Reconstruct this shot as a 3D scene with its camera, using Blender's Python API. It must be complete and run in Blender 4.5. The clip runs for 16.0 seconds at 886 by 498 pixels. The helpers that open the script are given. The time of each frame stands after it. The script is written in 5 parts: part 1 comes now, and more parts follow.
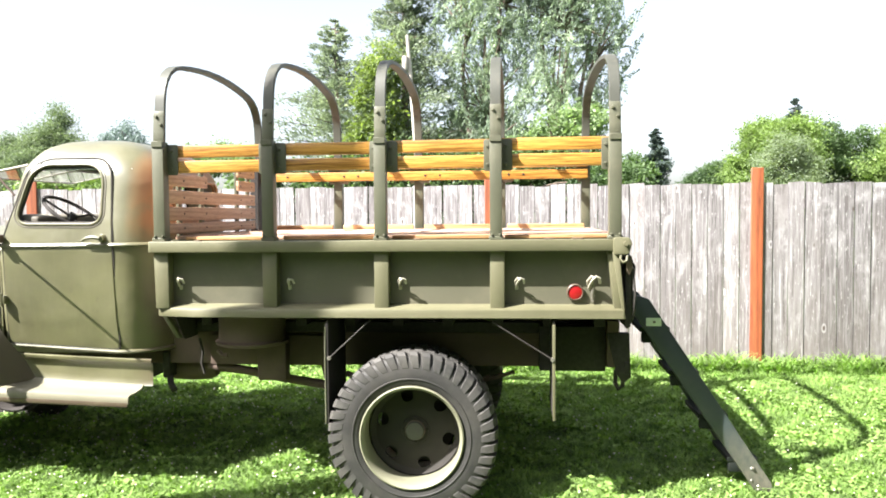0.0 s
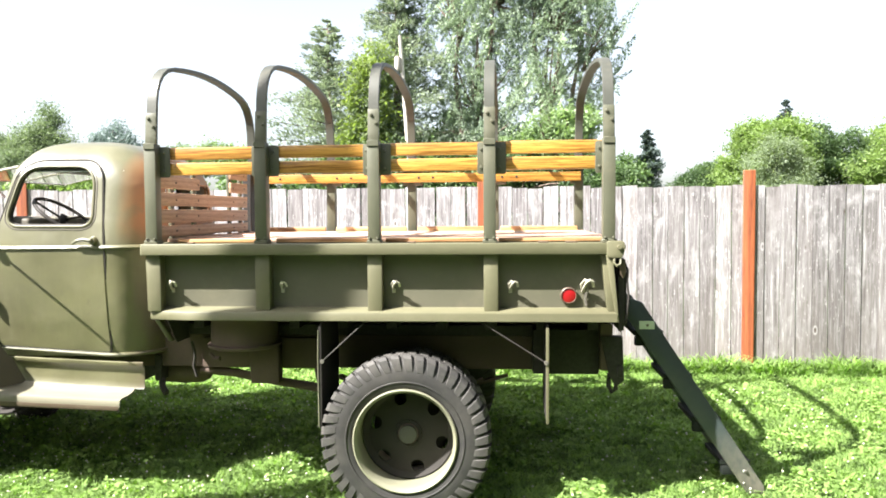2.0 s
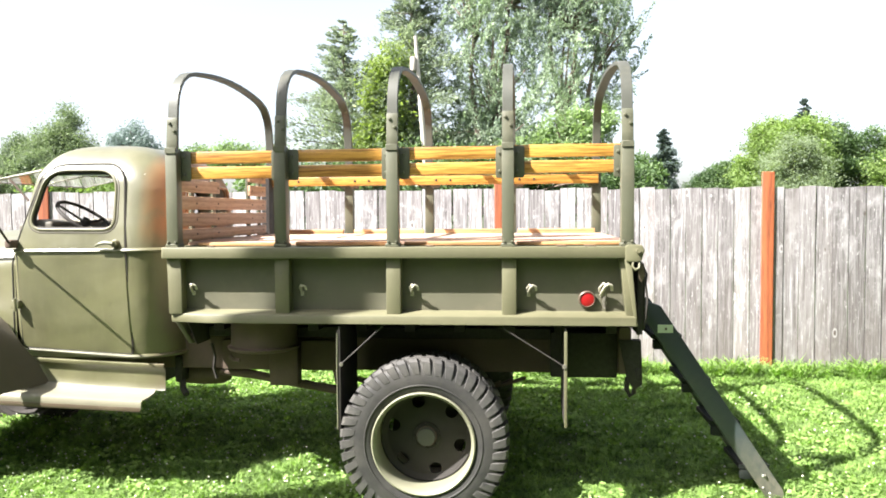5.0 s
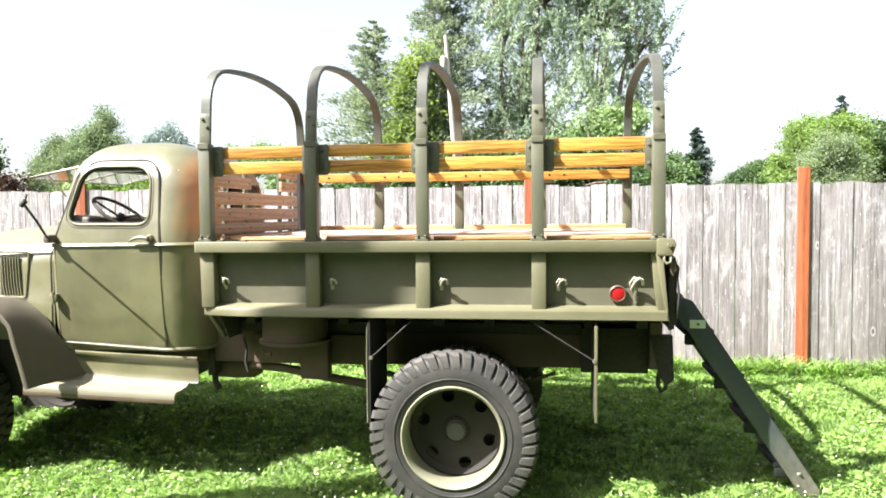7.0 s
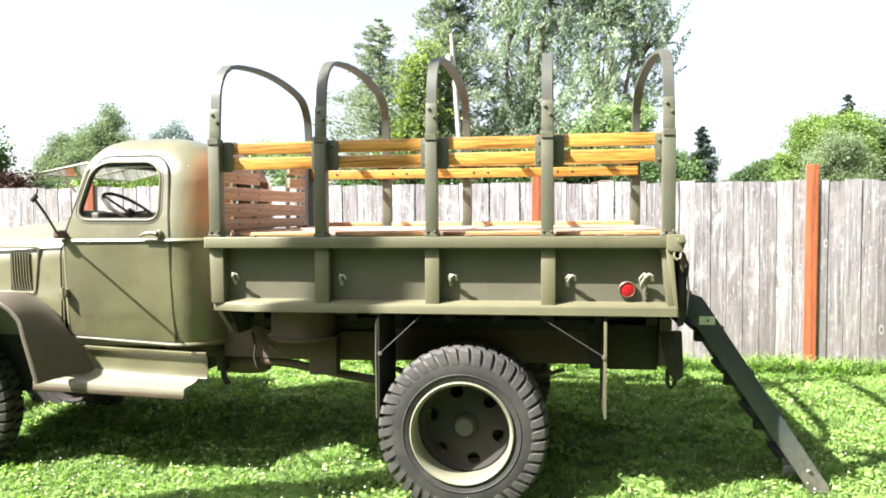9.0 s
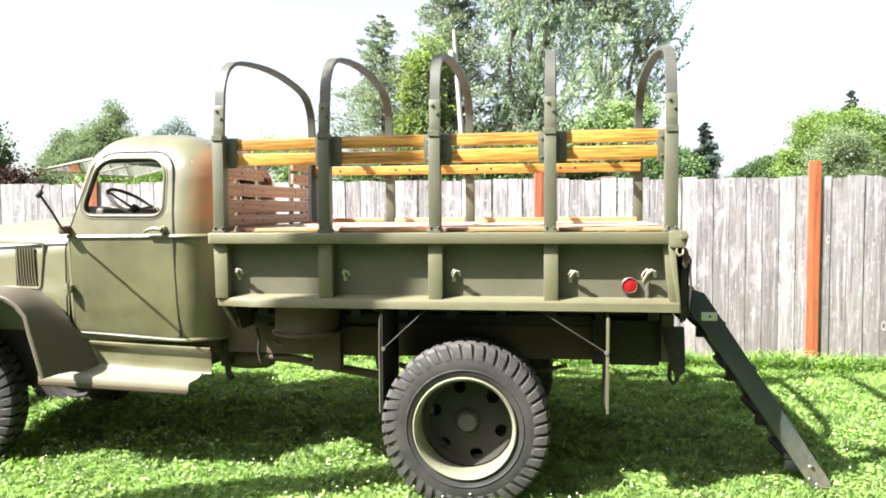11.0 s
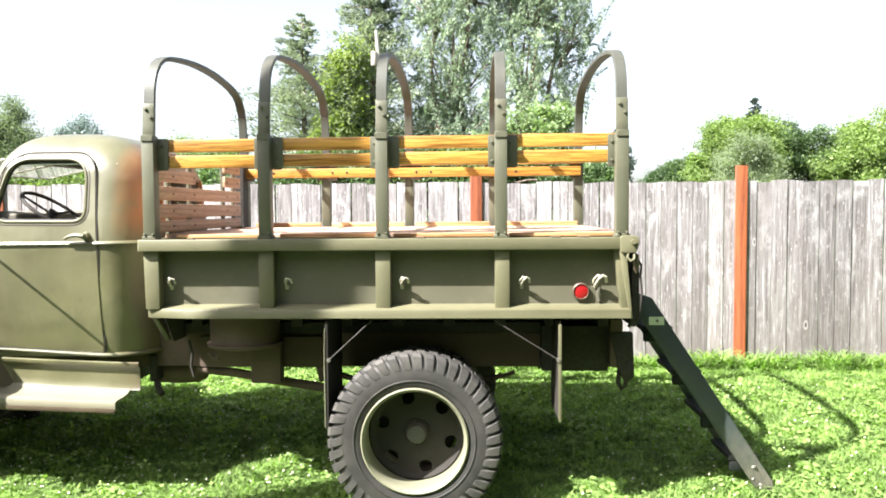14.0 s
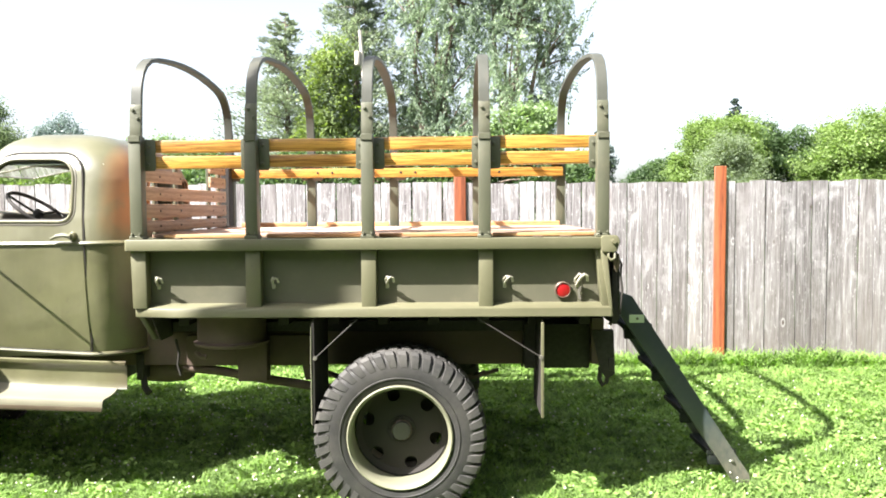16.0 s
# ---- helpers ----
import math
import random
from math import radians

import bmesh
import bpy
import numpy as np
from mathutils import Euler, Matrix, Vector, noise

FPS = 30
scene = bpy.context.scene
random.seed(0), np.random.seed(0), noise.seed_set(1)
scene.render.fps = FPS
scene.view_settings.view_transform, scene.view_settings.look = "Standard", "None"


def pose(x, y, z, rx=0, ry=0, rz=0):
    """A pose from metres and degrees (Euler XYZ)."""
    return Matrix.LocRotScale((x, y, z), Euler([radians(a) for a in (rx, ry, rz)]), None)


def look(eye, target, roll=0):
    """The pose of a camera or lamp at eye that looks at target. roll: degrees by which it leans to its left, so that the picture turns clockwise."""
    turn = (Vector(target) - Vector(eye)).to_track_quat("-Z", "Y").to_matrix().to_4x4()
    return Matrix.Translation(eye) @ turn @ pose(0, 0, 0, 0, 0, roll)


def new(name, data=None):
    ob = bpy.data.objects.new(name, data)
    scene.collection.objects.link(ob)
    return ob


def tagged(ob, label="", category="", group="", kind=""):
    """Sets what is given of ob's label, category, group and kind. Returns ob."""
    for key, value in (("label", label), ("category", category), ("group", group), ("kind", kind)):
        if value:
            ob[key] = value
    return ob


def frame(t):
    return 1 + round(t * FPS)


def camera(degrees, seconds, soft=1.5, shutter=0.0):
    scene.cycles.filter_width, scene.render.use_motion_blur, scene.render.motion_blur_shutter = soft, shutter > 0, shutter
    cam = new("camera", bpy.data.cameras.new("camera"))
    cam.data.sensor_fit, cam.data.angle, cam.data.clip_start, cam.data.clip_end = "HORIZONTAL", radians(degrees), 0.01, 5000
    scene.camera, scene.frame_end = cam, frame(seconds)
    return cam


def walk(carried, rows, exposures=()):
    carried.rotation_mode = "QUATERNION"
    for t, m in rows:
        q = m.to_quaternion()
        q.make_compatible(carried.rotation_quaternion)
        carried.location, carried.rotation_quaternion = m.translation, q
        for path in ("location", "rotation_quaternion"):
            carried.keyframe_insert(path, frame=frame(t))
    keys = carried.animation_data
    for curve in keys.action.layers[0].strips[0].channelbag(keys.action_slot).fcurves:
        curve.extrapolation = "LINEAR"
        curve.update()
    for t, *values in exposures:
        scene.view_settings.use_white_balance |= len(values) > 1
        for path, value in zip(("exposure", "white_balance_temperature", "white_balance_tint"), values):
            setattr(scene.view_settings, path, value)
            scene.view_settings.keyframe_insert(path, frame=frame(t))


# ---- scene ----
cam = camera(60.0, 16.0, soft=1.8)
PATH = [
    (0, (2.224, -4.535, 1.786), (2.038, -2.546, 1.692), -0.5),
    (0.5, (2.225, -4.544, 1.787), (2.035, -2.556, 1.689), -0.4),
    (1, (2.233, -4.537, 1.793), (2.061, -2.546, 1.705), -0.5),
    (1.5, (2.224, -4.523, 1.801), (2.061, -2.532, 1.699), -0.4),
    (2, (2.213, -4.527, 1.804), (2.048, -2.536, 1.71), -0.4),
    (2.5, (2.199, -4.517, 1.806), (2.056, -2.525, 1.701), -0.4),
    (3, (2.183, -4.524, 1.809), (2.038, -2.531, 1.725), -0.4),
    (5.3, (2.193, -4.552, 1.832), (1.960, -2.568, 1.735), -0.4),
    (5.5, (2.191, -4.563, 1.83), (1.931, -2.583, 1.734), -0.4),
    (6, (2.177, -4.584, 1.825), (1.904, -2.605, 1.733), -0.5),
    (6.5, (2.189, -4.569, 1.818), (1.925, -2.59, 1.71), -0.4),
    (7, (2.197, -4.546, 1.793), (1.916, -2.568, 1.699), -0.5),
    (7.5, (2.217, -4.536, 1.783), (1.925, -2.56, 1.686), -0.4),
    (8, (2.197, -4.534, 1.769), (1.912, -2.557, 1.675), -0.4),
    (8.5, (2.165, -4.548, 1.79), (1.879, -2.571, 1.699), -0.4),
    (9, (2.167, -4.552, 1.772), (1.875, -2.576, 1.676), -0.4),
    (9.2, (2.164, -4.550, 1.766), (1.860, -2.575, 1.666), -0.3),
    (11.3, (2.164, -4.572, 1.774), (1.870, -2.597, 1.667), -0.4),
    (11.5, (2.157, -4.569, 1.796), (1.885, -2.59, 1.688), -0.4),
    (12, (2.14, -4.595, 1.808), (1.874, -2.615, 1.705), -0.3),
    (12.5, (2.115, -4.642, 1.796), (1.896, -2.657, 1.68), -0.4),
    (13, (2.097, -4.477, 1.795), (1.891, -2.491, 1.685), -0.2),
    (13.5, (2.022, -4.44, 1.784), (1.931, -2.444, 1.683), -0.1),
    (14, (1.963, -4.437, 1.792), (1.879, -2.441, 1.689), -0.4),
    (14.5, (1.99, -4.519, 1.794), (1.917, -2.523, 1.694), -0.5),
    (15, (1.99, -4.534, 1.809), (1.923, -2.538, 1.705), -0.4),
    (15.5, (1.969, -4.531, 1.807), (1.924, -2.535, 1.701), -0.4),
    (16, (1.959, -4.515, 1.797), (1.918, -2.518, 1.692), -0.4),
]
walk(cam, [(t, look(eye, target, roll)) for t, eye, target, roll in PATH])

# ---------- world, sun ----------
SUN_WAY = Vector((0.785, 0.48, -1.0)).normalized()
world = bpy.data.worlds.new("sky")
world.use_nodes = True
scene.world = world
wn = world.node_tree
sky = wn.nodes.new("ShaderNodeTexSky")
sky.sky_type, sky.sun_disc = "NISHITA", False
sky.sun_elevation = math.asin(-SUN_WAY.z)
sky.sun_rotation = math.atan2(-SUN_WAY.x, -SUN_WAY.y)
sky.air_density, sky.dust_density, sky.ozone_density = 0.85, 2.5, 0.2
haze = wn.nodes.new("ShaderNodeHueSaturation")          # thin summer haze takes the blue out of the sky
haze.inputs["Saturation"].default_value = 0.50
wn.links.new(sky.outputs[0], haze.inputs["Color"])
wn.links.new(haze.outputs[0], wn.nodes["Background"].inputs[0])
wn.nodes["Background"].inputs[1].default_value = 0.098
sun = new("sun", bpy.data.lights.new("sun", "SUN"))
sun.data.energy, sun.data.angle, sun.data.color = 6.9, radians(0.55), (1.0, 0.965, 0.925)
sun.matrix_world = look((0, 0, 20), Vector((0, 0, 20)) + SUN_WAY)
scene.view_settings.exposure = 1.85


# ---------- materials ----------
def material(name):
    m = bpy.data.materials.new(name)
    m.use_nodes = True
    t = m.node_tree
    return m, t, t.nodes["Principled BSDF"]


def node(t, kind, **values):
    n = t.nodes.new("ShaderNode" + kind)
    for key, value in values.items():
        if key in n.inputs:
            n.inputs[key].default_value = value
        elif key == "operation":
            n.operation = value
        elif key == "blend_type":
            n.blend_type = value
        elif key == "feature":
            n.feature = value
        elif key == "wave_type":
            n.wave_type = value
        elif key == "rings_direction":
            n.rings_direction = value
        elif key == "bands_direction":
            n.bands_direction = value
    return n


def place(t, scale=(1, 1, 1), by_object=False, spread=0.0):
    """Object coordinates, scaled; spread shifts them from piece to piece."""
    c = node(t, "TexCoord")
    m = node(t, "Mapping")
    m.inputs["Scale"].default_value = scale
    t.links.new(c.outputs["Object"], m.inputs["Vector"])
    if spread:
        info = node(t, "ObjectInfo")
        mul = node(t, "Math", operation="MULTIPLY")
        mul.inputs[1].default_value = spread
        t.links.new(info.outputs["Random"], mul.inputs[0])
        comb = node(t, "CombineXYZ")
        for k in range(3):
            t.links.new(mul.outputs[0], comb.inputs[k])
        t.links.new(comb.outputs[0], m.inputs["Location"])
    return m.outputs["Vector"]


def noise_tex(t, vec, scale, detail=4.0, rough=0.55, distortion=0.0):
    n = node(t, "TexNoise")
    n.inputs["Scale"].default_value, n.inputs["Detail"].default_value = scale, detail
    n.inputs["Roughness"].default_value, n.inputs["Distortion"].default_value = rough, distortion
    t.links.new(vec, n.inputs["Vector"])
    return n.outputs["Fac"]


def ramp(t, fac, stops):
    r = node(t, "ValToRGB")
    e = r.color_ramp.elements
    while len(e) < len(stops):
        e.new(0.5)
    for k, (at, col) in enumerate(stops):
        e[k].position, e[k].color = at, (*col, 1)
    t.links.new(fac, r.inputs["Fac"])
    return r.outputs["Color"]


def mix(t, fac, a, b, how="MIX"):
    m = node(t, "MixRGB", blend_type=how)
    for sock, v in zip(m.inputs, (fac, a, b)):
        if isinstance(v, (int, float)):
            sock.default_value = v
        elif isinstance(v, tuple):
            sock.default_value = (*v, 1)
        else:
            t.links.new(v, sock)
    return m.outputs["Color"]


def bump(t, p, height, strength, distance=0.01):
    b = node(t, "Bump")
    b.inputs["Strength"].default_value, b.inputs["Distance"].default_value = strength, distance
    t.links.new(height, b.inputs["Height"])
    t.links.new(b.outputs["Normal"], p.inputs["Normal"])


def paint(name, col, rough=0.5, dirt_shade=(0.20, 0.17, 0.11), amount=0.35, metal=0.0, chips=0.0, worn_lit_below=None):
    m, t, p = material(name)
    v = place(t)
    big, fine = noise_tex(t, v, 2.2, 5), noise_tex(t, v, 60, 3)
    shade = ramp(t, big, [(0.3, tuple(c * 0.88 for c in col)), (0.7, tuple(min(1, c * 1.1) for c in col))])
    grime = ramp(t, noise_tex(t, v, 6.5, 8, 0.7), [(0.5, (0, 0, 0)), (0.78, (amount,) * 3)])
    c = mix(t, grime, shade, dirt_shade)
    if chips:
        spots = ramp(t, noise_tex(t, v, 38, 2), [(0.72, (0, 0, 0)), (0.76, (chips,) * 3)])
        c = mix(t, spots, c, (0.05, 0.045, 0.04))
    # worn foot, with the paleness of sun falling on it painted in
    if worn_lit_below:
        pos = node(t, "SeparateXYZ")
        t.links.new(v, pos.inputs[0])
        low = node(t, "MapRange")
        low.inputs["From Min"].default_value, low.inputs["From Max"].default_value = worn_lit_below, worn_lit_below - 0.35
        t.links.new(pos.outputs["Z"], low.inputs["Value"])
        bare = node(t, "Math", operation="MULTIPLY")
        t.links.new(low.outputs[0], bare.inputs[0])
        t.links.new(ramp(t, noise_tex(t, place(t, (4, 4, 2)), 5.0, 7, 0.7), [(0.30, (0.15,) * 3), (0.60, (0.95,) * 3)]), bare.inputs[1])
        c = mix(t, bare.outputs[0], c, (0.165, 0.150, 0.122))
    t.links.new(c, p.inputs["Base Color"])
    r = node(t, "MapRange")
    r.inputs["To Min"].default_value, r.inputs["To Max"].default_value = rough - 0.08, rough + 0.14
    t.links.new(big, r.inputs["Value"])
    t.links.new(r.outputs[0], p.inputs["Roughness"])
    p.inputs["Metallic"].default_value = metal
    bump(t, p, fine, 0.06, 0.004)
    return m


def wood(name, dark, light, along=0, gloss=0.4, grain=9.0, worn=0.0, coat=0.0, spread=37.0):
    """Wood with its grain along one axis (0 x, 1 y, 2 z) of the piece."""
    m, t, p = material(name)
    scale = [grain, grain, grain]
    scale[along] = grain * 0.06
    v = place(t, tuple(scale), spread=spread)
    w = node(t, "TexWave", wave_type="RINGS", rings_direction="XYZ"[along])
    w.inputs["Scale"].default_value, w.inputs["Distortion"].default_value = 0.55, 10.0
    w.inputs["Detail"].default_value, w.inputs["Detail Scale"].default_value = 4.0, 0.7
    t.links.new(v, w.inputs["Vector"])
    fibre = noise_tex(t, v, 9.0, 6, 0.65)
    c = ramp(t, w.outputs["Fac"], [(0.1, dark), (0.42, tuple((a + b) / 2 for a, b in zip(dark, light))), (0.75, light)])
    c = mix(t, 0.55, c, ramp(t, fibre, [(0.33, tuple(a * 0.55 for a in dark)), (0.47, tuple((a + b) / 2 for a, b in zip(dark, light))), (0.62, light)]))
    info = node(t, "ObjectInfo")
    tone = ramp(t, info.outputs["Random"], [(0.0, (0.80, 0.78, 0.76)), (1.0, (1.15, 1.14, 1.10))])
    c = mix(t, 1.0, c, tone, "MULTIPLY")
    if worn:
        pv = place(t, (1, 1, 1), spread=11.0)
        c = mix(t, ramp(t, noise_tex(t, pv, 5, 6), [(0.45, (0, 0, 0)), (0.7, (worn,) * 3)]), c, (0.30, 0.25, 0.20))
    t.links.new(c, p.inputs["Base Color"])
    p.inputs["Roughness"].default_value = gloss
    p.inputs["Coat Weight"].default_value, p.inputs["Coat Roughness"].default_value = coat, 0.15
    bump(t, p, fibre, 0.25, 0.003)
    return m


def oak(name):
    """Varnished oak with dark cathedral grain lines along x."""
    m, t, p = material(name)
    warp = noise_tex(t, place(t, (1.3, 3.0, 7.0), spread=31.0), 1.0, 2, 0.5)
    v = place(t, (1.0, 6.0, 30.0), spread=41.0)
    w = node(t, "TexWave", wave_type="BANDS", bands_direction="Z")
    w.inputs["Scale"].default_value, w.inputs["Distortion"].default_value = 0.34, 4.0
    w.inputs["Detail"].default_value, w.inputs["Detail Scale"].default_value = 3.0, 0.3
    t.links.new(v, w.inputs["Vector"])
    shift = node(t, "Math", operation="MULTIPLY")
    shift.inputs[1].default_value = 17.0
    t.links.new(warp, shift.inputs[0])
    t.links.new(shift.outputs[0], w.inputs["Phase Offset"])
    c = ramp(t, w.outputs["Fac"], [(0.02, (0.30, 0.118, 0.024)), (0.16, (0.46, 0.220, 0.046)), (0.6, (0.56, 0.300, 0.068)), (1.0, (0.64, 0.370, 0.098))])
    calm = ramp(t, noise_tex(t, place(t, (1.1, 2.0, 9.0), spread=3.0), 1.6, 2), [(0.28, (0.30,) * 3), (0.55, (0.92,) * 3)])
    c = mix(t, calm, c, (0.57, 0.315, 0.072))
    pores = noise_tex(t, place(t, (5.0, 90.0, 160.0), spread=13.0), 1.0, 4, 0.7)
    c = mix(t, 1.0, c, ramp(t, pores, [(0.38, (0.42, 0.34, 0.26)), (0.56, (1.05, 1.05, 1.05))]), "MULTIPLY")
    patchy = noise_tex(t, place(t, (1.4, 3.0, 8.0), spread=7.0), 1.3, 3)
    c = mix(t, 1.0, c, ramp(t, patchy, [(0.3, (0.78, 0.70, 0.62)), (0.7, (1.12, 1.10, 1.05))]), "MULTIPLY")
    info = node(t, "ObjectInfo")
    c = mix(t, 1.0, c, ramp(t, info.outputs["Random"], [(0.0, (0.82, 0.80, 0.78)), (1.0, (1.12, 1.12, 1.06))]), "MULTIPLY")
    t.links.new(c, p.inputs["Base Color"])
    p.inputs["Roughness"].default_value = 0.38
    p.inputs["Coat Weight"].default_value, p.inputs["Coat Roughness"].default_value = 0.25, 0.2
    bump(t, p, pores, 0.2, 0.002)
    return m


def body_paint(name, col):
    """Brushed-on olive paint over old sheet metal: soft dents, runs, orange bounce light painted on the back wall."""
    m, t, p = material(name)
    v = place(t)
    big = noise_tex(t, v, 2.4, 6, 0.6)
    c = ramp(t, big, [(0.3, tuple(k * 0.74 for k in col)), (0.52, col), (0.72, tuple(k * 1.2 for k in col))])
    runs = ramp(t, noise_tex(t, place(t, (9, 9, 0.9)), 2.0, 6, 0.7), [(0.5, (0, 0, 0)), (0.75, (0.12,) * 3)])
    c = mix(t, runs, c, (0.205, 0.195, 0.125))
    spots = ramp(t, noise_tex(t, v, 9.0, 8, 0.75), [(0.60, (0, 0, 0)), (0.72, (0.5,) * 3)])
    c = mix(t, spots, c, (0.070, 0.058, 0.036))
    chips = ramp(t, noise_tex(t, v, 45, 2), [(0.73, (0, 0, 0)), (0.77, (0.5,) * 3)])
    c = mix(t, chips, c, (0.06, 0.045, 0.035))
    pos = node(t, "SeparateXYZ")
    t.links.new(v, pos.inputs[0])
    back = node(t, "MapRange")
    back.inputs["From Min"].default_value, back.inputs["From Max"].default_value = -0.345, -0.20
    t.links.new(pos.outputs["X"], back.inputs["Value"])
    # orange tint painted in for light thrown back by the wooden rack
    bounce = node(t, "Math", operation="MULTIPLY")
    t.links.new(back.outputs[0], bounce.inputs[0])
    t.links.new(ramp(t, noise_tex(t, v, 4.0, 6), [(0.22, (0, 0, 0)), (0.42, (0.9,) * 3)]), bounce.inputs[1])
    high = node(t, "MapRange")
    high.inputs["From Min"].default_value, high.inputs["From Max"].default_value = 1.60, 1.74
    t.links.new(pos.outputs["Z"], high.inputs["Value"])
    bounce2 = node(t, "Math", operation="MULTIPLY")
    t.links.new(bounce.outputs[0], bounce2.inputs[0])
    t.links.new(high.outputs[0], bounce2.inputs[1])
    low = node(t, "MapRange")                               # brown grime and the corner's shade, painted together on the lower rear corner
    low.inputs["From Min"].default_value, low.inputs["From Max"].default_value = 1.50, 1.30
    t.links.new(pos.outputs["Z"], low.inputs["Value"])
    dirt_shade = node(t, "Math", operation="MULTIPLY")
    t.links.new(back.outputs[0], dirt_shade.inputs[0])
    t.links.new(low.outputs[0], dirt_shade.inputs[1])
    dirt_shade2 = node(t, "Math", operation="MULTIPLY")
    t.links.new(dirt_shade.outputs[0], dirt_shade2.inputs[0])
    t.links.new(ramp(t, noise_tex(t, v, 5.0, 6), [(0.25, (0.3,) * 3), (0.60, (0.85,) * 3)]), dirt_shade2.inputs[1])
    c = mix(t, dirt_shade2.outputs[0], c, (0.072, 0.052, 0.030))
    c = mix(t, bounce2.outputs[0], c, (0.27, 0.105, 0.028))
    t.links.new(c, p.inputs["Base Color"])
    r = ramp(t, noise_tex(t, v, 5.0, 6), [(0.3, (0.33,) * 3), (0.7, (0.54,) * 3)])
    t.links.new(r, p.inputs["Roughness"])
    p.inputs["Coat Weight"].default_value, p.inputs["Coat Roughness"].default_value = 0.90, 0.42
    dents = noise_tex(t, v, 4.2, 2)
    fine = noise_tex(t, v, 90, 3)
    b1 = node(t, "Bump")
    b1.inputs["Strength"].default_value, b1.inputs["Distance"].default_value = 0.35, 0.03
    t.links.new(dents, b1.inputs["Height"])
    b2 = node(t, "Bump")
    b2.inputs["Strength"].default_value, b2.inputs["Distance"].default_value = 0.10, 0.003
    t.links.new(fine, b2.inputs["Height"])
    t.links.new(b1.outputs["Normal"], b2.inputs["Normal"])
    t.links.new(b2.outputs["Normal"], p.inputs["Normal"])
    return m


def weathered(name, shade=1.0):
    """Silvered fence boards: dark and whitish streaks along z, pale flecks, brown patches, a few knots."""
    m, t, p = material(name)
    streak = noise_tex(t, place(t, (16, 16, 0.8), spread=53.0), 2.6, 8, 0.74, 0.4)
    c = ramp(t, streak, [(0.30, (0.070, 0.062, 0.060)), (0.42, (0.235, 0.218, 0.215)), (0.55, (0.40, 0.385, 0.385)), (0.68, (0.74, 0.73, 0.73))])
    lines = ramp(t, noise_tex(t, place(t, (48, 48, 0.7), spread=23.0), 2.0, 5, 0.65), [(0.36, (0.24, 0.22, 0.21)), (0.45, (1.0, 1.0, 1.0))])
    c = mix(t, 0.8, c, lines, "MULTIPLY")
    pv = place(t, (2.2, 2.2, 1.1), spread=19.0)
    bleached = ramp(t, noise_tex(t, pv, 2.3, 6, 0.66, 0.6), [(0.54, (0, 0, 0)), (0.68, (0.62,) * 3)])
    c = mix(t, bleached, c, (0.74, 0.73, 0.73))
    flecks = ramp(t, noise_tex(t, place(t, (30, 30, 5.5), spread=29.0), 2.4, 4, 0.65), [(0.615, (0, 0, 0)), (0.655, (0.8,) * 3)])
    c = mix(t, flecks, c, (0.85, 0.84, 0.83))
    stain = ramp(t, noise_tex(t, pv, 0.9, 4), [(0.46, (0, 0, 0)), (0.74, (0.62,) * 3)])
    c = mix(t, stain, c, (0.205, 0.178, 0.164))
    foot = node(t, "SeparateXYZ")                            # rain splash and lichen on the lower boards
    t.links.new(place(t), foot.inputs[0])
    low = node(t, "MapRange")
    low.inputs["From Min"].default_value, low.inputs["From Max"].default_value = 1.45, 0.2
    t.links.new(foot.outputs["Z"], low.inputs["Value"])
    damp = node(t, "Math", operation="MULTIPLY")
    t.links.new(low.outputs[0], damp.inputs[0])
    t.links.new(ramp(t, noise_tex(t, place(t, (12, 12, 1.6), spread=61.0), 2.0, 6, 0.7), [(0.36, (0.90,) * 3), (0.62, (0.25,) * 3)]), damp.inputs[1])
    c = mix(t, damp.outputs[0], c, (0.215, 0.188, 0.172))
    kv = node(t, "TexVoronoi", feature="F1")
    kv.inputs["Scale"].default_value = 1.0
    t.links.new(place(t, (5.0, 5.0, 2.3), spread=71.0), kv.inputs["Vector"])
    some = ramp(t, noise_tex(t, place(t, (3, 3, 1.5), spread=43.0), 1.0, 1), [(0.50, (0, 0, 0)), (0.56, (1, 1, 1))])
    knot = ramp(t, kv.outputs["Distance"], [(0.03, (0.9, 0.9, 0.9)), (0.06, (0, 0, 0))])
    ring = ramp(t, kv.outputs["Distance"], [(0.06, (0, 0, 0)), (0.08, (0.7, 0.7, 0.7)), (0.10, (0.6, 0.6, 0.6)), (0.13, (0, 0, 0))])
    c = mix(t, mix(t, 1.0, ring, some, "MULTIPLY"), c, (0.72, 0.71, 0.70))
    c = mix(t, knot, c, (0.13, 0.095, 0.075))
    info = node(t, "ObjectInfo")
    tone = ramp(t, info.outputs["Random"], [(at, tuple(k * shade for k in rgb)) for at, rgb in ((0.0, (0.62, 0.605, 0.62)), (0.5, (0.81, 0.80, 0.825)), (1.0, (1.00, 0.99, 1.02)))])
    c = mix(t, 1.0, c, tone, "MULTIPLY")
    t.links.new(c, p.inputs["Base Color"])
    p.inputs["Roughness"].default_value = 0.85
    bump(t, p, streak, 0.7, 0.006)
    return m


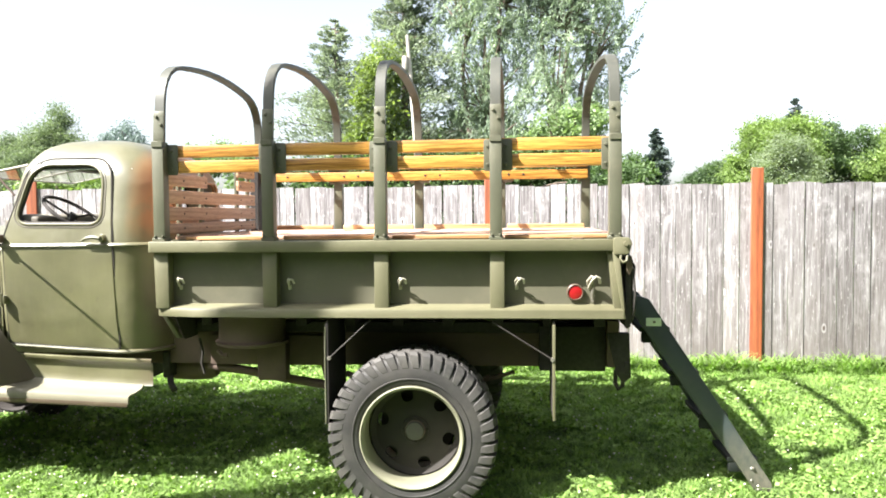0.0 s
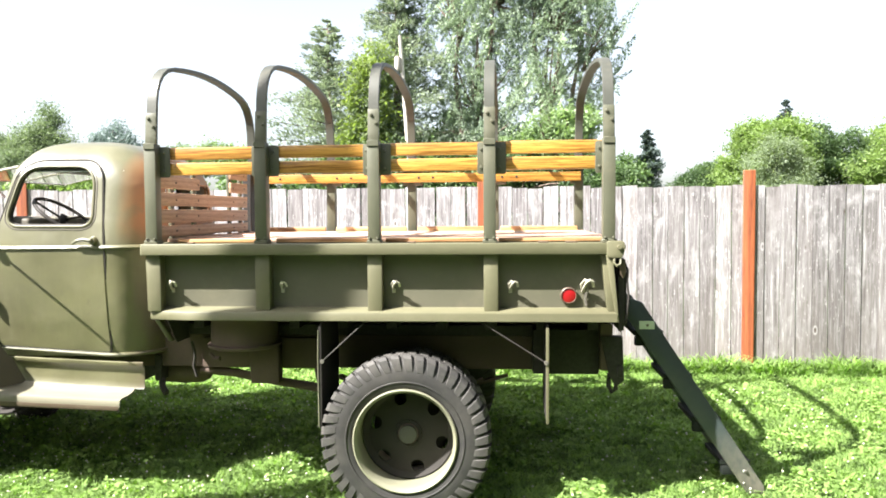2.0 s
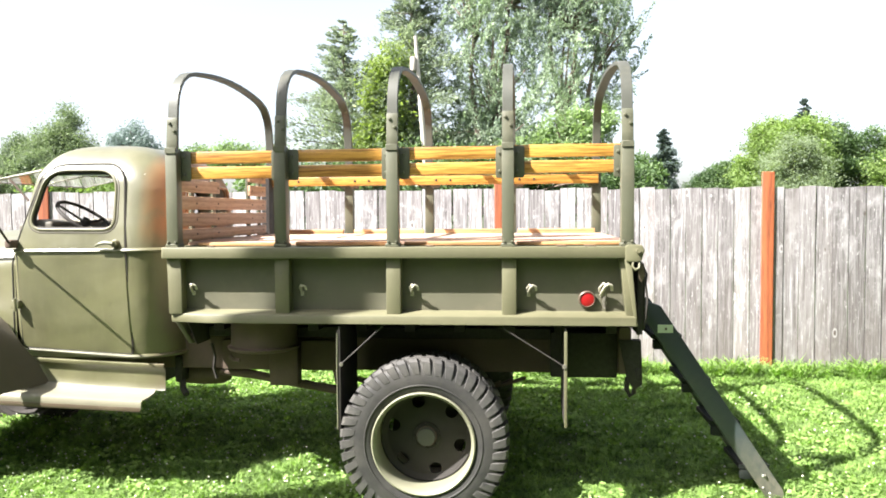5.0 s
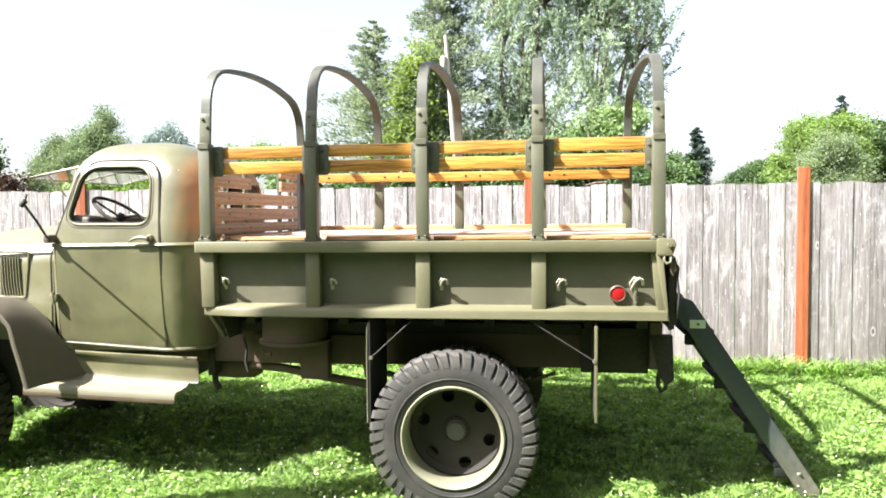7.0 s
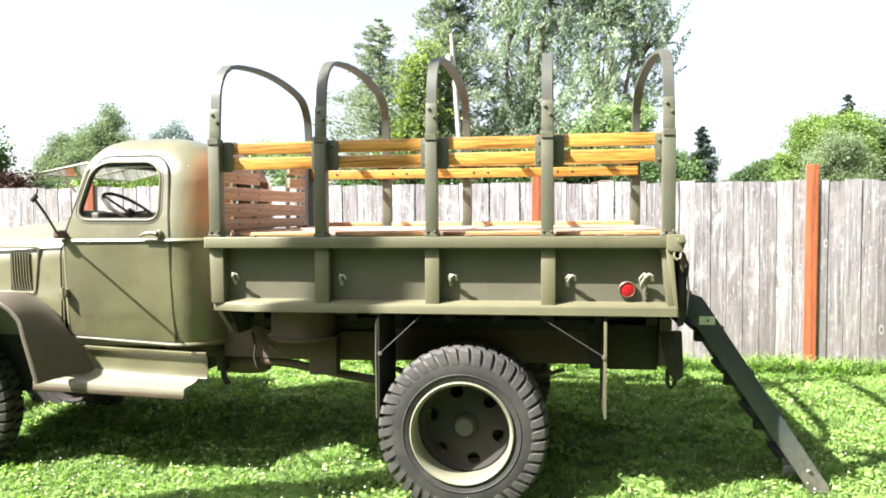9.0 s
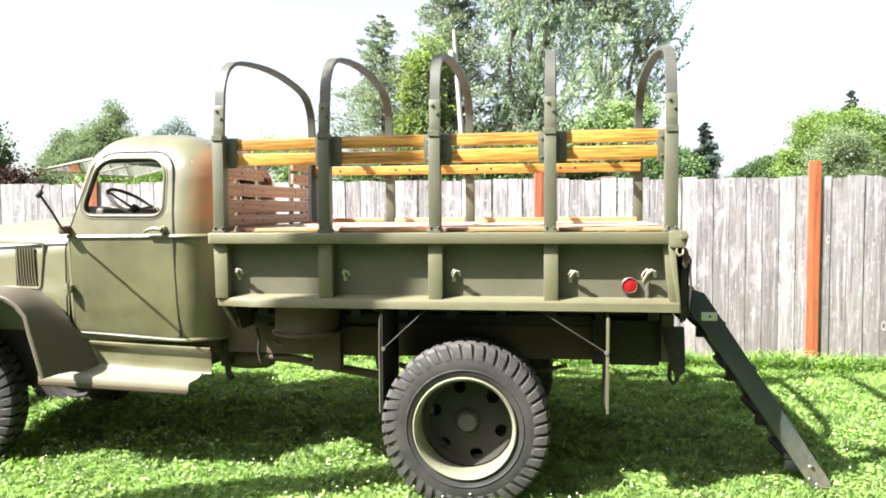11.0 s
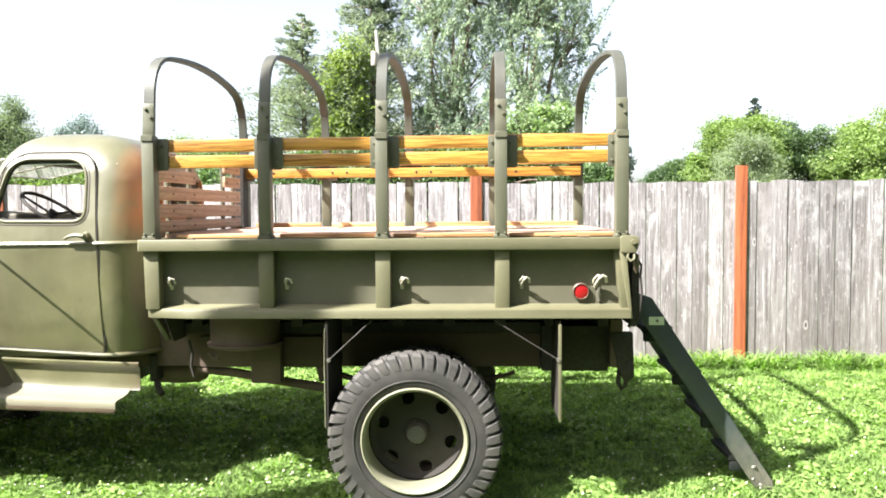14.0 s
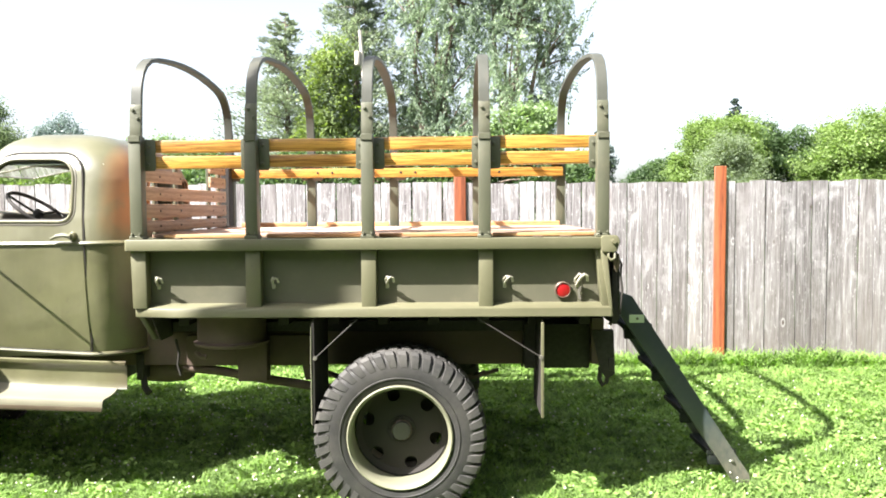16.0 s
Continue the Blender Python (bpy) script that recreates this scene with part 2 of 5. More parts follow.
def leafy(name, dark, light, through_light=0.35, rough=0.45, patch=0.55, glow=(1.35, 1.5, 0.55)):
    m, t, p = material(name)
    g = node(t, "NewGeometry")
    big = noise_tex(t, place(t), patch, 3)
    c = ramp(t, g.outputs["Random Per Island"], [(0.0, dark), (0.6, tuple((a + b) / 2 for a, b in zip(dark, light))), (1.0, light)])
    c = mix(t, 0.5, c, ramp(t, big, [(0.35, dark), (0.65, light)]))
    t.links.new(c, p.inputs["Base Color"])
    p.inputs["Roughness"].default_value, p.inputs["Specular IOR Level"].default_value = rough, 0.25
    tr = node(t, "BsdfTranslucent")
    t.links.new(mix(t, 1.0, c, glow, "MULTIPLY"), tr.inputs["Color"])
    ms = node(t, "MixShader")
    ms.inputs[0].default_value = through_light
    t.links.new(p.outputs[0], ms.inputs[1])
    t.links.new(tr.outputs[0], ms.inputs[2])
    t.links.new(ms.outputs[0], t.nodes["Material Output"].inputs["Surface"])
    return m


def plain(name, col, rough=0.5, metal=0.0, grain=40.0):
    m, t, p = material(name)
    f = noise_tex(t, place(t), grain, 4)
    t.links.new(ramp(t, f, [(0.3, tuple(c * 0.8 for c in col)), (0.7, tuple(min(1, c * 1.15) for c in col))]), p.inputs["Base Color"])
    p.inputs["Roughness"].default_value, p.inputs["Metallic"].default_value = rough, metal
    bump(t, p, f, 0.1, 0.003)
    return m


OLIVE = (0.116, 0.111, 0.063)
M_CAB = body_paint("olive_cab_paint", (0.106, 0.101, 0.048))
# darker than the cab paint: shade of the fender's rear slope is put in
M_FENDER = paint("shaded_brown_worn_fender_paint", (0.078, 0.066, 0.046), 0.5, (0.10, 0.075, 0.05), 0.4, chips=0.3)
M_BED = paint("olive_bed_paint", OLIVE, 0.5, amount=0.25, chips=0.25)
M_BOW = paint("faded_bow_paint", (0.062, 0.064, 0.052), 0.45, amount=0.25, chips=0.3)
M_PANEL = paint("olive_panel_paint", (0.093, 0.089, 0.060), 0.5, amount=0.25, chips=0.25)
M_POST = paint("olive_post_paint", (0.092, 0.093, 0.062), 0.45, amount=0.25, chips=0.3)
M_LADDER = paint("dark_green_ladder_paint", (0.038, 0.049, 0.050), 0.36, (0.10, 0.10, 0.08), 0.3, chips=0.3, worn_lit_below=0.42)
M_TREAD = paint("dark_green_tread_paint", (0.012, 0.015, 0.013), 0.6, (0.03, 0.028, 0.024), 0.3)
M_PLATE = paint("pale_plate_paint", (0.52, 0.57, 0.46), 0.45, amount=0.3)
M_RIM = paint("olive_rim_paint", (0.185, 0.182, 0.125), 0.5, amount=0.3)
M_DISC = paint("black_disc_paint", (0.034, 0.031, 0.028), 0.6, (0.06, 0.052, 0.045), 0.4)
M_HUB = paint("greasy_hub_paint", (0.085, 0.083, 0.072), 0.55, (0.05, 0.04, 0.03), 0.5)
M_SLAT_BRACKET = paint("grey_olive_bracket_paint", (0.125, 0.120, 0.092), 0.5, amount=0.4)
M_BRACKET = paint("dark_bracket_paint", (0.097, 0.086, 0.067), 0.55, amount=0.3)
M_CHASSIS = paint("chassis_black_olive", (0.104, 0.075, 0.063), 0.65, (0.135, 0.096, 0.078), 0.6)
# paler than the cab: the sunlit board's brightness is put into this paint
M_BOARD = paint("sunlit_board_olive", (0.180, 0.168, 0.118), 0.5, amount=0.3, chips=0.3)
M_RUST = paint("scuffed_brown_edge", (0.085, 0.060, 0.038), 0.6, amount=0.4, chips=0.4)
M_DARK = plain("dark_trim_and_shade", (0.042, 0.038, 0.035), 0.6)
M_CHAIN = plain("worn_steel", (0.20, 0.185, 0.16), 0.5, 0.6)
M_LOOP = plain("pale_loop_metal", (0.46, 0.43, 0.35), 0.5, 0.2)
M_LINER = plain("pale_headliner", (0.70, 0.74, 0.71), 0.7)
M_RING = plain("reflector_ring_metal", (0.10, 0.07, 0.05), 0.45, 0.3)
M_RED, _t, _p = material("red_reflector_lens")
_p.inputs["Base Color"].default_value, _p.inputs["Roughness"].default_value = (0.25, 0.006, 0.008, 1), 0.35
M_SLAT = oak("varnished_oak_slat")
M_SLAT_Y = wood("varnished_slat_y", (0.29, 0.160, 0.095), (0.48, 0.31, 0.20), 1, 0.55, 18.0, coat=0.05)
M_DECK = wood("deck_plank", (0.27, 0.13, 0.085), (0.62, 0.43, 0.33), 0, 0.5, 11.0, worn=0.5)
M_DECK_EDGE = wood("deck_edge_strip", (0.22, 0.09, 0.040), (0.60, 0.36, 0.17), 0, 0.45, 12.0)
M_FENCE = weathered("weathered_fence_board")
M_FENCE_OLD = weathered("older_fence_board", 0.76)
M_RAIL = wood("fence_rail_wood", (0.24, 0.20, 0.17), (0.42, 0.38, 0.34), 0, 0.85)
M_REDPOST = wood("red_stained_post", (0.17, 0.042, 0.016), (0.35, 0.098, 0.036), 2, 0.75, 10.0)
M_POLE = wood("grey_pole_wood", (0.34, 0.30, 0.26), (0.56, 0.52, 0.47), 2, 0.85, 6.0)
M_POLE_FAR = wood("far_pole_wood", (0.34, 0.31, 0.28), (0.52, 0.49, 0.45), 2, 0.85, 6.0)
M_BARK = wood("bark", (0.07, 0.05, 0.038), (0.19, 0.15, 0.12), 2, 0.9, 7.0)
M_LEATHER = plain("dark_seat_vinyl", (0.03, 0.028, 0.024), 0.55)
M_GLASS, _t, _p = material("pane_glass")
_p.inputs["Transmission Weight"].default_value, _p.inputs["Roughness"].default_value = 1.0, 0.02
_p.inputs["Base Color"].default_value, _p.inputs["IOR"].default_value = (0.93, 0.97, 0.96, 1), 1.45
M_LEAF_A = leafy("poplar_leaf", (0.052, 0.084, 0.068), (0.480, 0.580, 0.405), 0.36, glow=(1.2, 1.3, 0.9))
# distance haze is mixed into this leaf colour
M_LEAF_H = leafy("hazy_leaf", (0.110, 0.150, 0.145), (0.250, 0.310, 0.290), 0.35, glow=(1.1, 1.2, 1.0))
M_LEAF_B = leafy("bright_leaf", (0.095, 0.148, 0.045), (0.255, 0.350, 0.118), 0.42, glow=(1.25, 1.4, 0.65))
M_LEAF_F = leafy("mid_leaf", (0.095, 0.135, 0.050), (0.290, 0.360, 0.140), 0.42)
M_LEAF_C = leafy("dark_leaf", (0.046, 0.082, 0.038), (0.135, 0.200, 0.082), 0.38, glow=(1.2, 1.4, 0.7))
M_LEAF_G = leafy("dull_green_leaf", (0.060, 0.090, 0.052), (0.260, 0.325, 0.190), 0.4, glow=(1.2, 1.3, 0.8))
M_LEAF_D = leafy("silver_leaf", (0.115, 0.150, 0.095), (0.250, 0.310, 0.190), 0.4)
M_LEAF_E = leafy("pale_leaf", (0.105, 0.155, 0.072), (0.270, 0.360, 0.185), 0.42, glow=(1.25, 1.4, 0.75))
M_NEEDLE = leafy("conifer_needle", (0.078, 0.108, 0.082), (0.380, 0.440, 0.320), 0.36, 0.6, glow=(1.2, 1.3, 0.85))
M_NEEDLE_BLUE = leafy("blue_conifer_needle", (0.042, 0.064, 0.060), (0.105, 0.138, 0.130), 0.2, 0.6)
M_PURPLE = leafy("purple_leaf", (0.030, 0.014, 0.014), (0.075, 0.040, 0.032), 0.2)
M_BLADE = leafy("grass_blade", (0.052, 0.092, 0.030), (0.350, 0.505, 0.150), 0.36, 0.72, 7.0, (1.25, 1.60, 0.50))
M_CLOVER_LEAF = leafy("clover_leaf", (0.085, 0.145, 0.038), (0.355, 0.505, 0.155), 0.32, 0.7, 5.0, (1.25, 1.60, 0.50))
M_CLOVER = plain("clover_flower", (0.62, 0.60, 0.50), 0.9)


def tyre_rubber(name, k):
    m, t, p = material(name)
    v = place(t)
    c = ramp(t, noise_tex(t, v, 9, 7, 0.65), [(0.3, (0.026 * k, 0.0255 * k, 0.025 * k)), (0.7, (0.054 * k, 0.052 * k, 0.050 * k))])
    c = mix(t, ramp(t, noise_tex(t, v, 3.0, 6, 0.7), [(0.42, (0, 0, 0)), (0.75, (0.6,) * 3)]), c, (0.092 * k, 0.084 * k, 0.073 * k))
    c = mix(t, ramp(t, noise_tex(t, v, 28.0, 5, 0.7), [(0.55, (0, 0, 0)), (0.72, (0.5,) * 3)]), c, (0.020, 0.020, 0.020))
    t.links.new(c, p.inputs["Base Color"])
    p.inputs["Roughness"].default_value, p.inputs["Specular IOR Level"].default_value = 0.62, 0.3
    bump(t, p, noise_tex(t, v, 120, 3), 0.15, 0.002)
    return m


def turf():
    m, t, p = material("lawn_soil_and_thatch")
    v = place(t)
    a, b = noise_tex(t, v, 0.9, 5), noise_tex(t, v, 26, 6, 0.7)
    c = ramp(t, b, [(0.3, (0.014, 0.020, 0.007)), (0.55, (0.032, 0.048, 0.013)), (0.75, (0.062, 0.086, 0.024))])
    c = mix(t, ramp(t, a, [(0.4, (0, 0, 0)), (0.75, (0.5,) * 3)]), c, (0.056, 0.082, 0.024))
    t.links.new(c, p.inputs["Base Color"])
    p.inputs["Roughness"].default_value = 0.9
    bump(t, p, b, 0.8, 0.03)
    return m


M_TYRE, M_CLEAT, M_TURF = tyre_rubber("tyre_rubber", 0.76), tyre_rubber("dusty_cleat_rubber", 1.15), turf()
for _m in (M_DARK, M_CHASSIS, M_TREAD, M_DISC, M_HUB):             # dull, greasy or sooty surfaces
    _m.node_tree.nodes["Principled BSDF"].inputs["Specular IOR Level"].default_value = 0.15


# ---------- building helpers ----------
def rounded(bm, w, segments=2, angle=30):
    if w > 0:
        bm.normal_update()
        edges = [e for e in bm.edges if len(e.link_faces) == 2 and e.calc_face_angle(0) > radians(angle)]
        if edges:
            bmesh.ops.bevel(bm, geom=edges, offset=w, segments=segments, affect="EDGES", profile=0.5, clamp_overlap=True)
    return bm


def box(x0, x1, y0, y1, z0, z1, bevel=0.004, segments=1, bm=None):
    b = bmesh.new()
    bmesh.ops.create_cube(b, size=1, matrix=Matrix.LocRotScale(((x0 + x1) / 2, (y0 + y1) / 2, (z0 + z1) / 2), None, (x1 - x0, y1 - y0, z1 - z0)))
    rounded(b, bevel, segments)
    return joined(bm, b) if bm is not None else b


def joined(bm, *others):
    """Adds other bmeshes to bm."""
    for o in others:
        me = bpy.data.meshes.new("tmp")
        o.to_mesh(me)
        bm.from_mesh(me)
        bpy.data.meshes.remove(me)
        o.free()
    return bm


def moved(bm, m):
    bm.transform(m)
    return bm


def prism(outline, axis, a, b, bevel=0.0, segments=1):
    """An outline of 2D points, in the two other axes, pushed along one axis from a to b."""
    bm = bmesh.new()
    order = {"x": lambda p, q, s: (s, p, q), "y": lambda p, q, s: (p, s, q), "z": lambda p, q, s: (p, q, s)}[axis]
    f = bm.faces.new([bm.verts.new(order(p, q, a)) for p, q in outline])
    made = bmesh.ops.extrude_face_region(bm, geom=[f])
    d = Vector(order(0, 0, b - a))
    bmesh.ops.translate(bm, vec=d, verts=[v for v in made["geom"] if isinstance(v, bmesh.types.BMVert)])
    bmesh.ops.recalc_face_normals(bm, faces=bm.faces[:])
    return rounded(bm, bevel, segments)


def tube(points, radius, seg=8, closed=False, taper=None, flat=None):
    """A tube along points; taper: radius at each point; flat: squash of the section along its second axis."""
    pts = [Vector(p) for p in points]
    bm, rings = bmesh.new(), []
    n, ref = len(pts), None
    for k, p in enumerate(pts):
        a, b = pts[(k - 1) % n if closed else max(k - 1, 0)], pts[(k + 1) % n if closed else min(k + 1, n - 1)]
        d = (b - a).normalized()
        if ref is None:
            ref = d.orthogonal().normalized()
        u = (ref - d * ref.dot(d))
        u = u.normalized() if u.length > 1e-6 else d.orthogonal().normalized()
        ref, w = u, d.cross(u)
        r = taper[k] if taper else radius
        rings.append([bm.verts.new(p + r * (math.cos(2 * math.pi * j / seg) * u + math.sin(2 * math.pi * j / seg) * w * (flat or 1))) for j in range(seg)])
    for k in range(n if closed else n - 1):
        a, b = rings[k], rings[(k + 1) % n]
        for j in range(seg):
            bm.faces.new((a[j], a[(j + 1) % seg], b[(j + 1) % seg], b[j]))
    if not closed:
        bm.faces.new(rings[0][::-1]), bm.faces.new(rings[-1])
    bmesh.ops.recalc_face_normals(bm, faces=bm.faces[:])
    return bm


def lathe(profile, centre, axis="y", seg=48, closed=False, caps=True):
    """A profile of (radius, along) turned about an axis through centre."""
    bm, rings = bmesh.new(), []
    c = Vector(centre)
    for r, h in profile:
        ring = []
        for j in range(seg):
            a = 2 * math.pi * j / seg
            p = {"y": (r * math.cos(a), h, r * math.sin(a)), "z": (r * math.cos(a), r * math.sin(a), h), "x": (h, r * math.cos(a), r * math.sin(a))}[axis]
            ring.append(bm.verts.new(c + Vector(p)))
        rings.append(ring)
    m = len(rings)
    for k in range(m if closed else m - 1):
        a, b = rings[k], rings[(k + 1) % m]
        for j in range(seg):
            bm.faces.new((a[j], a[(j + 1) % seg], b[(j + 1) % seg], b[j]))
    if caps and not closed:
        for ring, r in ((rings[0], profile[0][0]), (rings[-1], profile[-1][0])):
            if r > 1e-4:
                bm.faces.new(ring)
    bmesh.ops.remove_doubles(bm, verts=bm.verts[:], dist=1e-5)
    bmesh.ops.recalc_face_normals(bm, faces=bm.faces[:])
    return bm


def sheet(grid, thick=0.0):
    """A surface through rows of points, with thickness if given."""
    bm = bmesh.new()
    vs = [[bm.verts.new(p) for p in row] for row in grid]
    for a, b in zip(vs, vs[1:]):
        for j in range(len(a) - 1):
            bm.faces.new((a[j], a[j + 1], b[j + 1], b[j]))
    bmesh.ops.recalc_face_normals(bm, faces=bm.faces[:])
    if thick:
        bmesh.ops.solidify(bm, geom=bm.faces[:], thickness=thick)
    return bm


def mesh_from(bm, name, mat, smooth=40):
    me = bpy.data.meshes.new(name)
    bm.normal_update()
    for e in bm.edges:
        e.smooth = not (len(e.link_faces) == 2 and e.calc_face_angle(0) > radians(smooth))
    for f in bm.faces:
        f.smooth = True
    bm.to_mesh(me)
    bm.free()
    me.materials.append(mat)
    return me


def thing(name, at, label, category, group="", kind=""):
    """An Empty at the base of a thing, which its parts hang on."""
    ob = new(name)
    ob.location, ob.empty_display_size = at, 0.2
    return tagged(ob, label, category, group, kind)


def stands(ob):
    """Where an object stands in the world, through its parents."""
    own = Matrix.Translation(ob.location)
    return stands(ob.parent) @ ob.matrix_parent_inverse @ own if ob.parent else own


def part(name, bm, mat, parent=None, label="", smooth=40):
    """One mesh object, built in the world's place, under a thing or a part."""
    me = bm if isinstance(bm, bpy.types.Mesh) else mesh_from(bm, name, mat, smooth)
    ob = new(name, me)
    if parent is not None:
        ob.parent = parent
        ob.matrix_parent_inverse = stands(parent).inverted()
    if label:
        ob["label"] = label
    return ob


def raw_mesh(name, verts, faces, mat, smooth=False):
    me = bpy.data.meshes.new(name)
    me.from_pydata(verts, [], faces)
    me.materials.append(mat)
    if smooth:
        me.polygons.foreach_set("use_smooth", [True] * len(me.polygons))
    return me


def round_poly(points, radii, n=6):
    """A closed outline with each corner rounded."""
    out, m = [], len(points)
    for k, p in enumerate(points):
        p = Vector(p)
        a, b = Vector(points[k - 1]) - p, Vector(points[(k + 1) % m]) - p
        r = radii if isinstance(radii, (int, float)) else radii[k]
        half = a.angle(b) / 2
        cut = min(r / math.tan(half), a.length * 0.48, b.length * 0.48)
        s, e = p + a.normalized() * cut, p + b.normalized() * cut
        for j in range(n + 1):
            u = j / n
            out.append(tuple((1 - u) ** 2 * s + 2 * u * (1 - u) * p + u * u * e))
    return out


# ---------- ground, lawn ----------
def rise(x, y):
    u = min(max((y + 0.2) / 3.6, 0.0), 1.0)
    return 0.235 * u ** 1.1 - 0.045 + 0.012 * math.sin(1.3 * x + 0.7) * math.sin(1.1 * y) * min(1, max(0, y - 0.3))


def ground():
    xs = [-2500, -400, -80, -30, -14] + [-8 + 0.4 * k for k in range(46)] + [14, 30, 80, 400, 2500]
    ys = [-2500, -400, -80, -25, -8, -4] + [-2 + 0.3 * k for k in range(24)] + [7, 10, 16, 30, 80, 400, 2500]
    grid = [[(x, y, rise(x, y) if abs(x) < 40 and y < 40 else 0.19 * (y > 0)) for x in xs] for y in ys]
    return tagged(part("ground", sheet(grid), M_TURF), "green lawn with clover rising gently to the fence", "lawn", kind="structure")


def blades(rng, x, y, wide=1.0):
    """Bent blades rooted at x, y: five corners each."""
    n = len(x)
    z = np.array([rise(a, b) for a, b in zip(x, y)]) - 0.004
    tuft = 0.5 + 0.5 * np.sin(5.1 * x + 2 * np.sin(3.3 * y)) * np.sin(4.3 * y + 1.7 * np.sin(2.9 * x))
    h = (0.024 + 0.056 * rng.random(n) ** 1.7) * (0.6 + 0.8 * tuft)
    far = (y > 3.2) & (rng.random(n) < 0.5)
    h[far] *= 2.6
    turn, lean = rng.uniform(0, 2 * np.pi, n), rng.uniform(0.5, 1.9, n)
    w = rng.uniform(0.0028, 0.0060, n) * (1 + 0.6 * far) * wide
    dx, dy = np.cos(turn), np.sin(turn)
    v = np.empty((n, 5, 3))
    for k, (u, s) in enumerate(((0, 1), (0, -1), (0.6, -0.85), (0.6, 0.85), (1.0, 0))):
        off = lean * h * u * u
        v[:, k, 0] = x + dx * off - dy * w * s
        v[:, k, 1] = y + dy * off + dx * w * s
        v[:, k, 2] = z + h * u * (1 - 0.22 * lean * u)
    return v


def lawn_blades(n=400000, loose=150000):
    rng = np.random.default_rng(3)
    x, y = rng.uniform(-4.6, 7.0, n), rng.uniform(-0.4, 3.48, n)
    keep = np.abs(x - 1.7) < 3.3 + 0.85 * (y + 0.3)
    ox, oy = rng.uniform(-8.5, 10.5, loose), rng.uniform(-7.5, 3.48, loose)
    out = (oy < -0.4) | (np.abs(ox - 1.7) >= 3.3 + 0.85 * (oy + 0.3))
    v = np.concatenate([blades(rng, x[keep], y[keep]), blades(rng, ox[out], oy[out], 2.4)])
    base = np.arange(len(v))[:, None] * 5
    faces = (base + [0, 1, 2, 3]).tolist() + (base + [3, 2, 4]).tolist()
    return tagged(new("grass", raw_mesh("grass", v.reshape(-1, 3).tolist(), faces, M_BLADE)), "short green lawn grass of many blades", "grass", kind="stuff")


def scattered_leaves(centres, size, rng, long=1.6, up=0.0, along=None):
    """Diamond leaves at the centres; up: how much they lie flat; along: the twigs that they roughly follow."""
    n = len(centres)
    a = rng.normal(size=(n, 3))
    a[:, 2] *= 1 - up
    if along is not None:
        a = a * 0.45 + along
    a /= np.linalg.norm(a, axis=1)[:, None] + 1e-9
    b = rng.normal(size=(n, 3))
    b[:, 2] *= 1 - up
    b -= a * (a * b).sum(1)[:, None]
    b /= np.linalg.norm(b, axis=1)[:, None] + 1e-9
    s = (size * rng.uniform(0.6, 1.3, n))[:, None]
    v = np.stack([centres - a * s * long / 2, centres - b * s / 2 + a * s * 0.1, centres + a * s * long / 2, centres + b * s / 2 + a * s * 0.1], 1)
    return v.reshape(-1, 3), (np.arange(n)[:, None] * 4 + [0, 1, 2, 3])


def clover():
    rng = np.random.default_rng(5)
    hearts = 1050
    hx, hy = rng.uniform(-4.2, 6.4, hearts), rng.uniform(-0.45, 3.3, hearts)
    stay = rng.random(hearts) < np.where(hx < 1.4, 1.0, 0.55)
    hx, hy = hx[stay], hy[stay]
    each = 46
    x = np.repeat(hx, each) + rng.normal(size=len(hx) * each) * 0.085
    y = np.minimum(np.repeat(hy, each) + rng.normal(size=len(hx) * each) * 0.075, 3.45)
    z = np.array([rise(a, b) for a, b in zip(x, y)]) + rng.uniform(0.018, 0.062, len(x))
    v, f = scattered_leaves(np.stack([x, y, z], 1), 0.031, rng, 1.1, 0.75)
    tagged(new("clover_leaf", raw_mesh("clover_leaf", v.tolist(), f.tolist(), M_CLOVER_LEAF)), "small clover leaves spread through the lawn", "clover", kind="stuff")
    n = 1600
    x, y = rng.uniform(-3.0, 5.2, n), rng.uniform(-0.3, 2.6, n)
    keep = rng.random(n) < np.where(x < 1.2, 1.0, 0.34)
    x, y = x[keep], y[keep]
    verts, faces = [], []
    for a, b in zip(x, y):
        c, r = Vector((a, b, rise(a, b) + rng.uniform(0.054, 0.088))), rng.uniform(0.0048, 0.0100)
        k = len(verts)
        verts += [tuple(c + Vector(d) * r) for d in ((1, 0, 0), (0, 1, 0), (-1, 0, 0), (0, -1, 0), (0, 0, 1), (0, 0, -0.7))]
        faces += [(k, k + 1, k + 4), (k + 1, k + 2, k + 4), (k + 2, k + 3, k + 4), (k + 3, k, k + 4), (k + 1, k, k + 5), (k + 2, k + 1, k + 5), (k + 3, k + 2, k + 5), (k, k + 3, k + 5)]
    tagged(new("clover_flower", raw_mesh("clover_flower", verts, faces, M_CLOVER, True)), "small white clover flower heads in the lawn", "clover", kind="stuff")


ground()
lawn_blades()
clover()


# ---------- fence ----------
FENCE_Y = 3.52


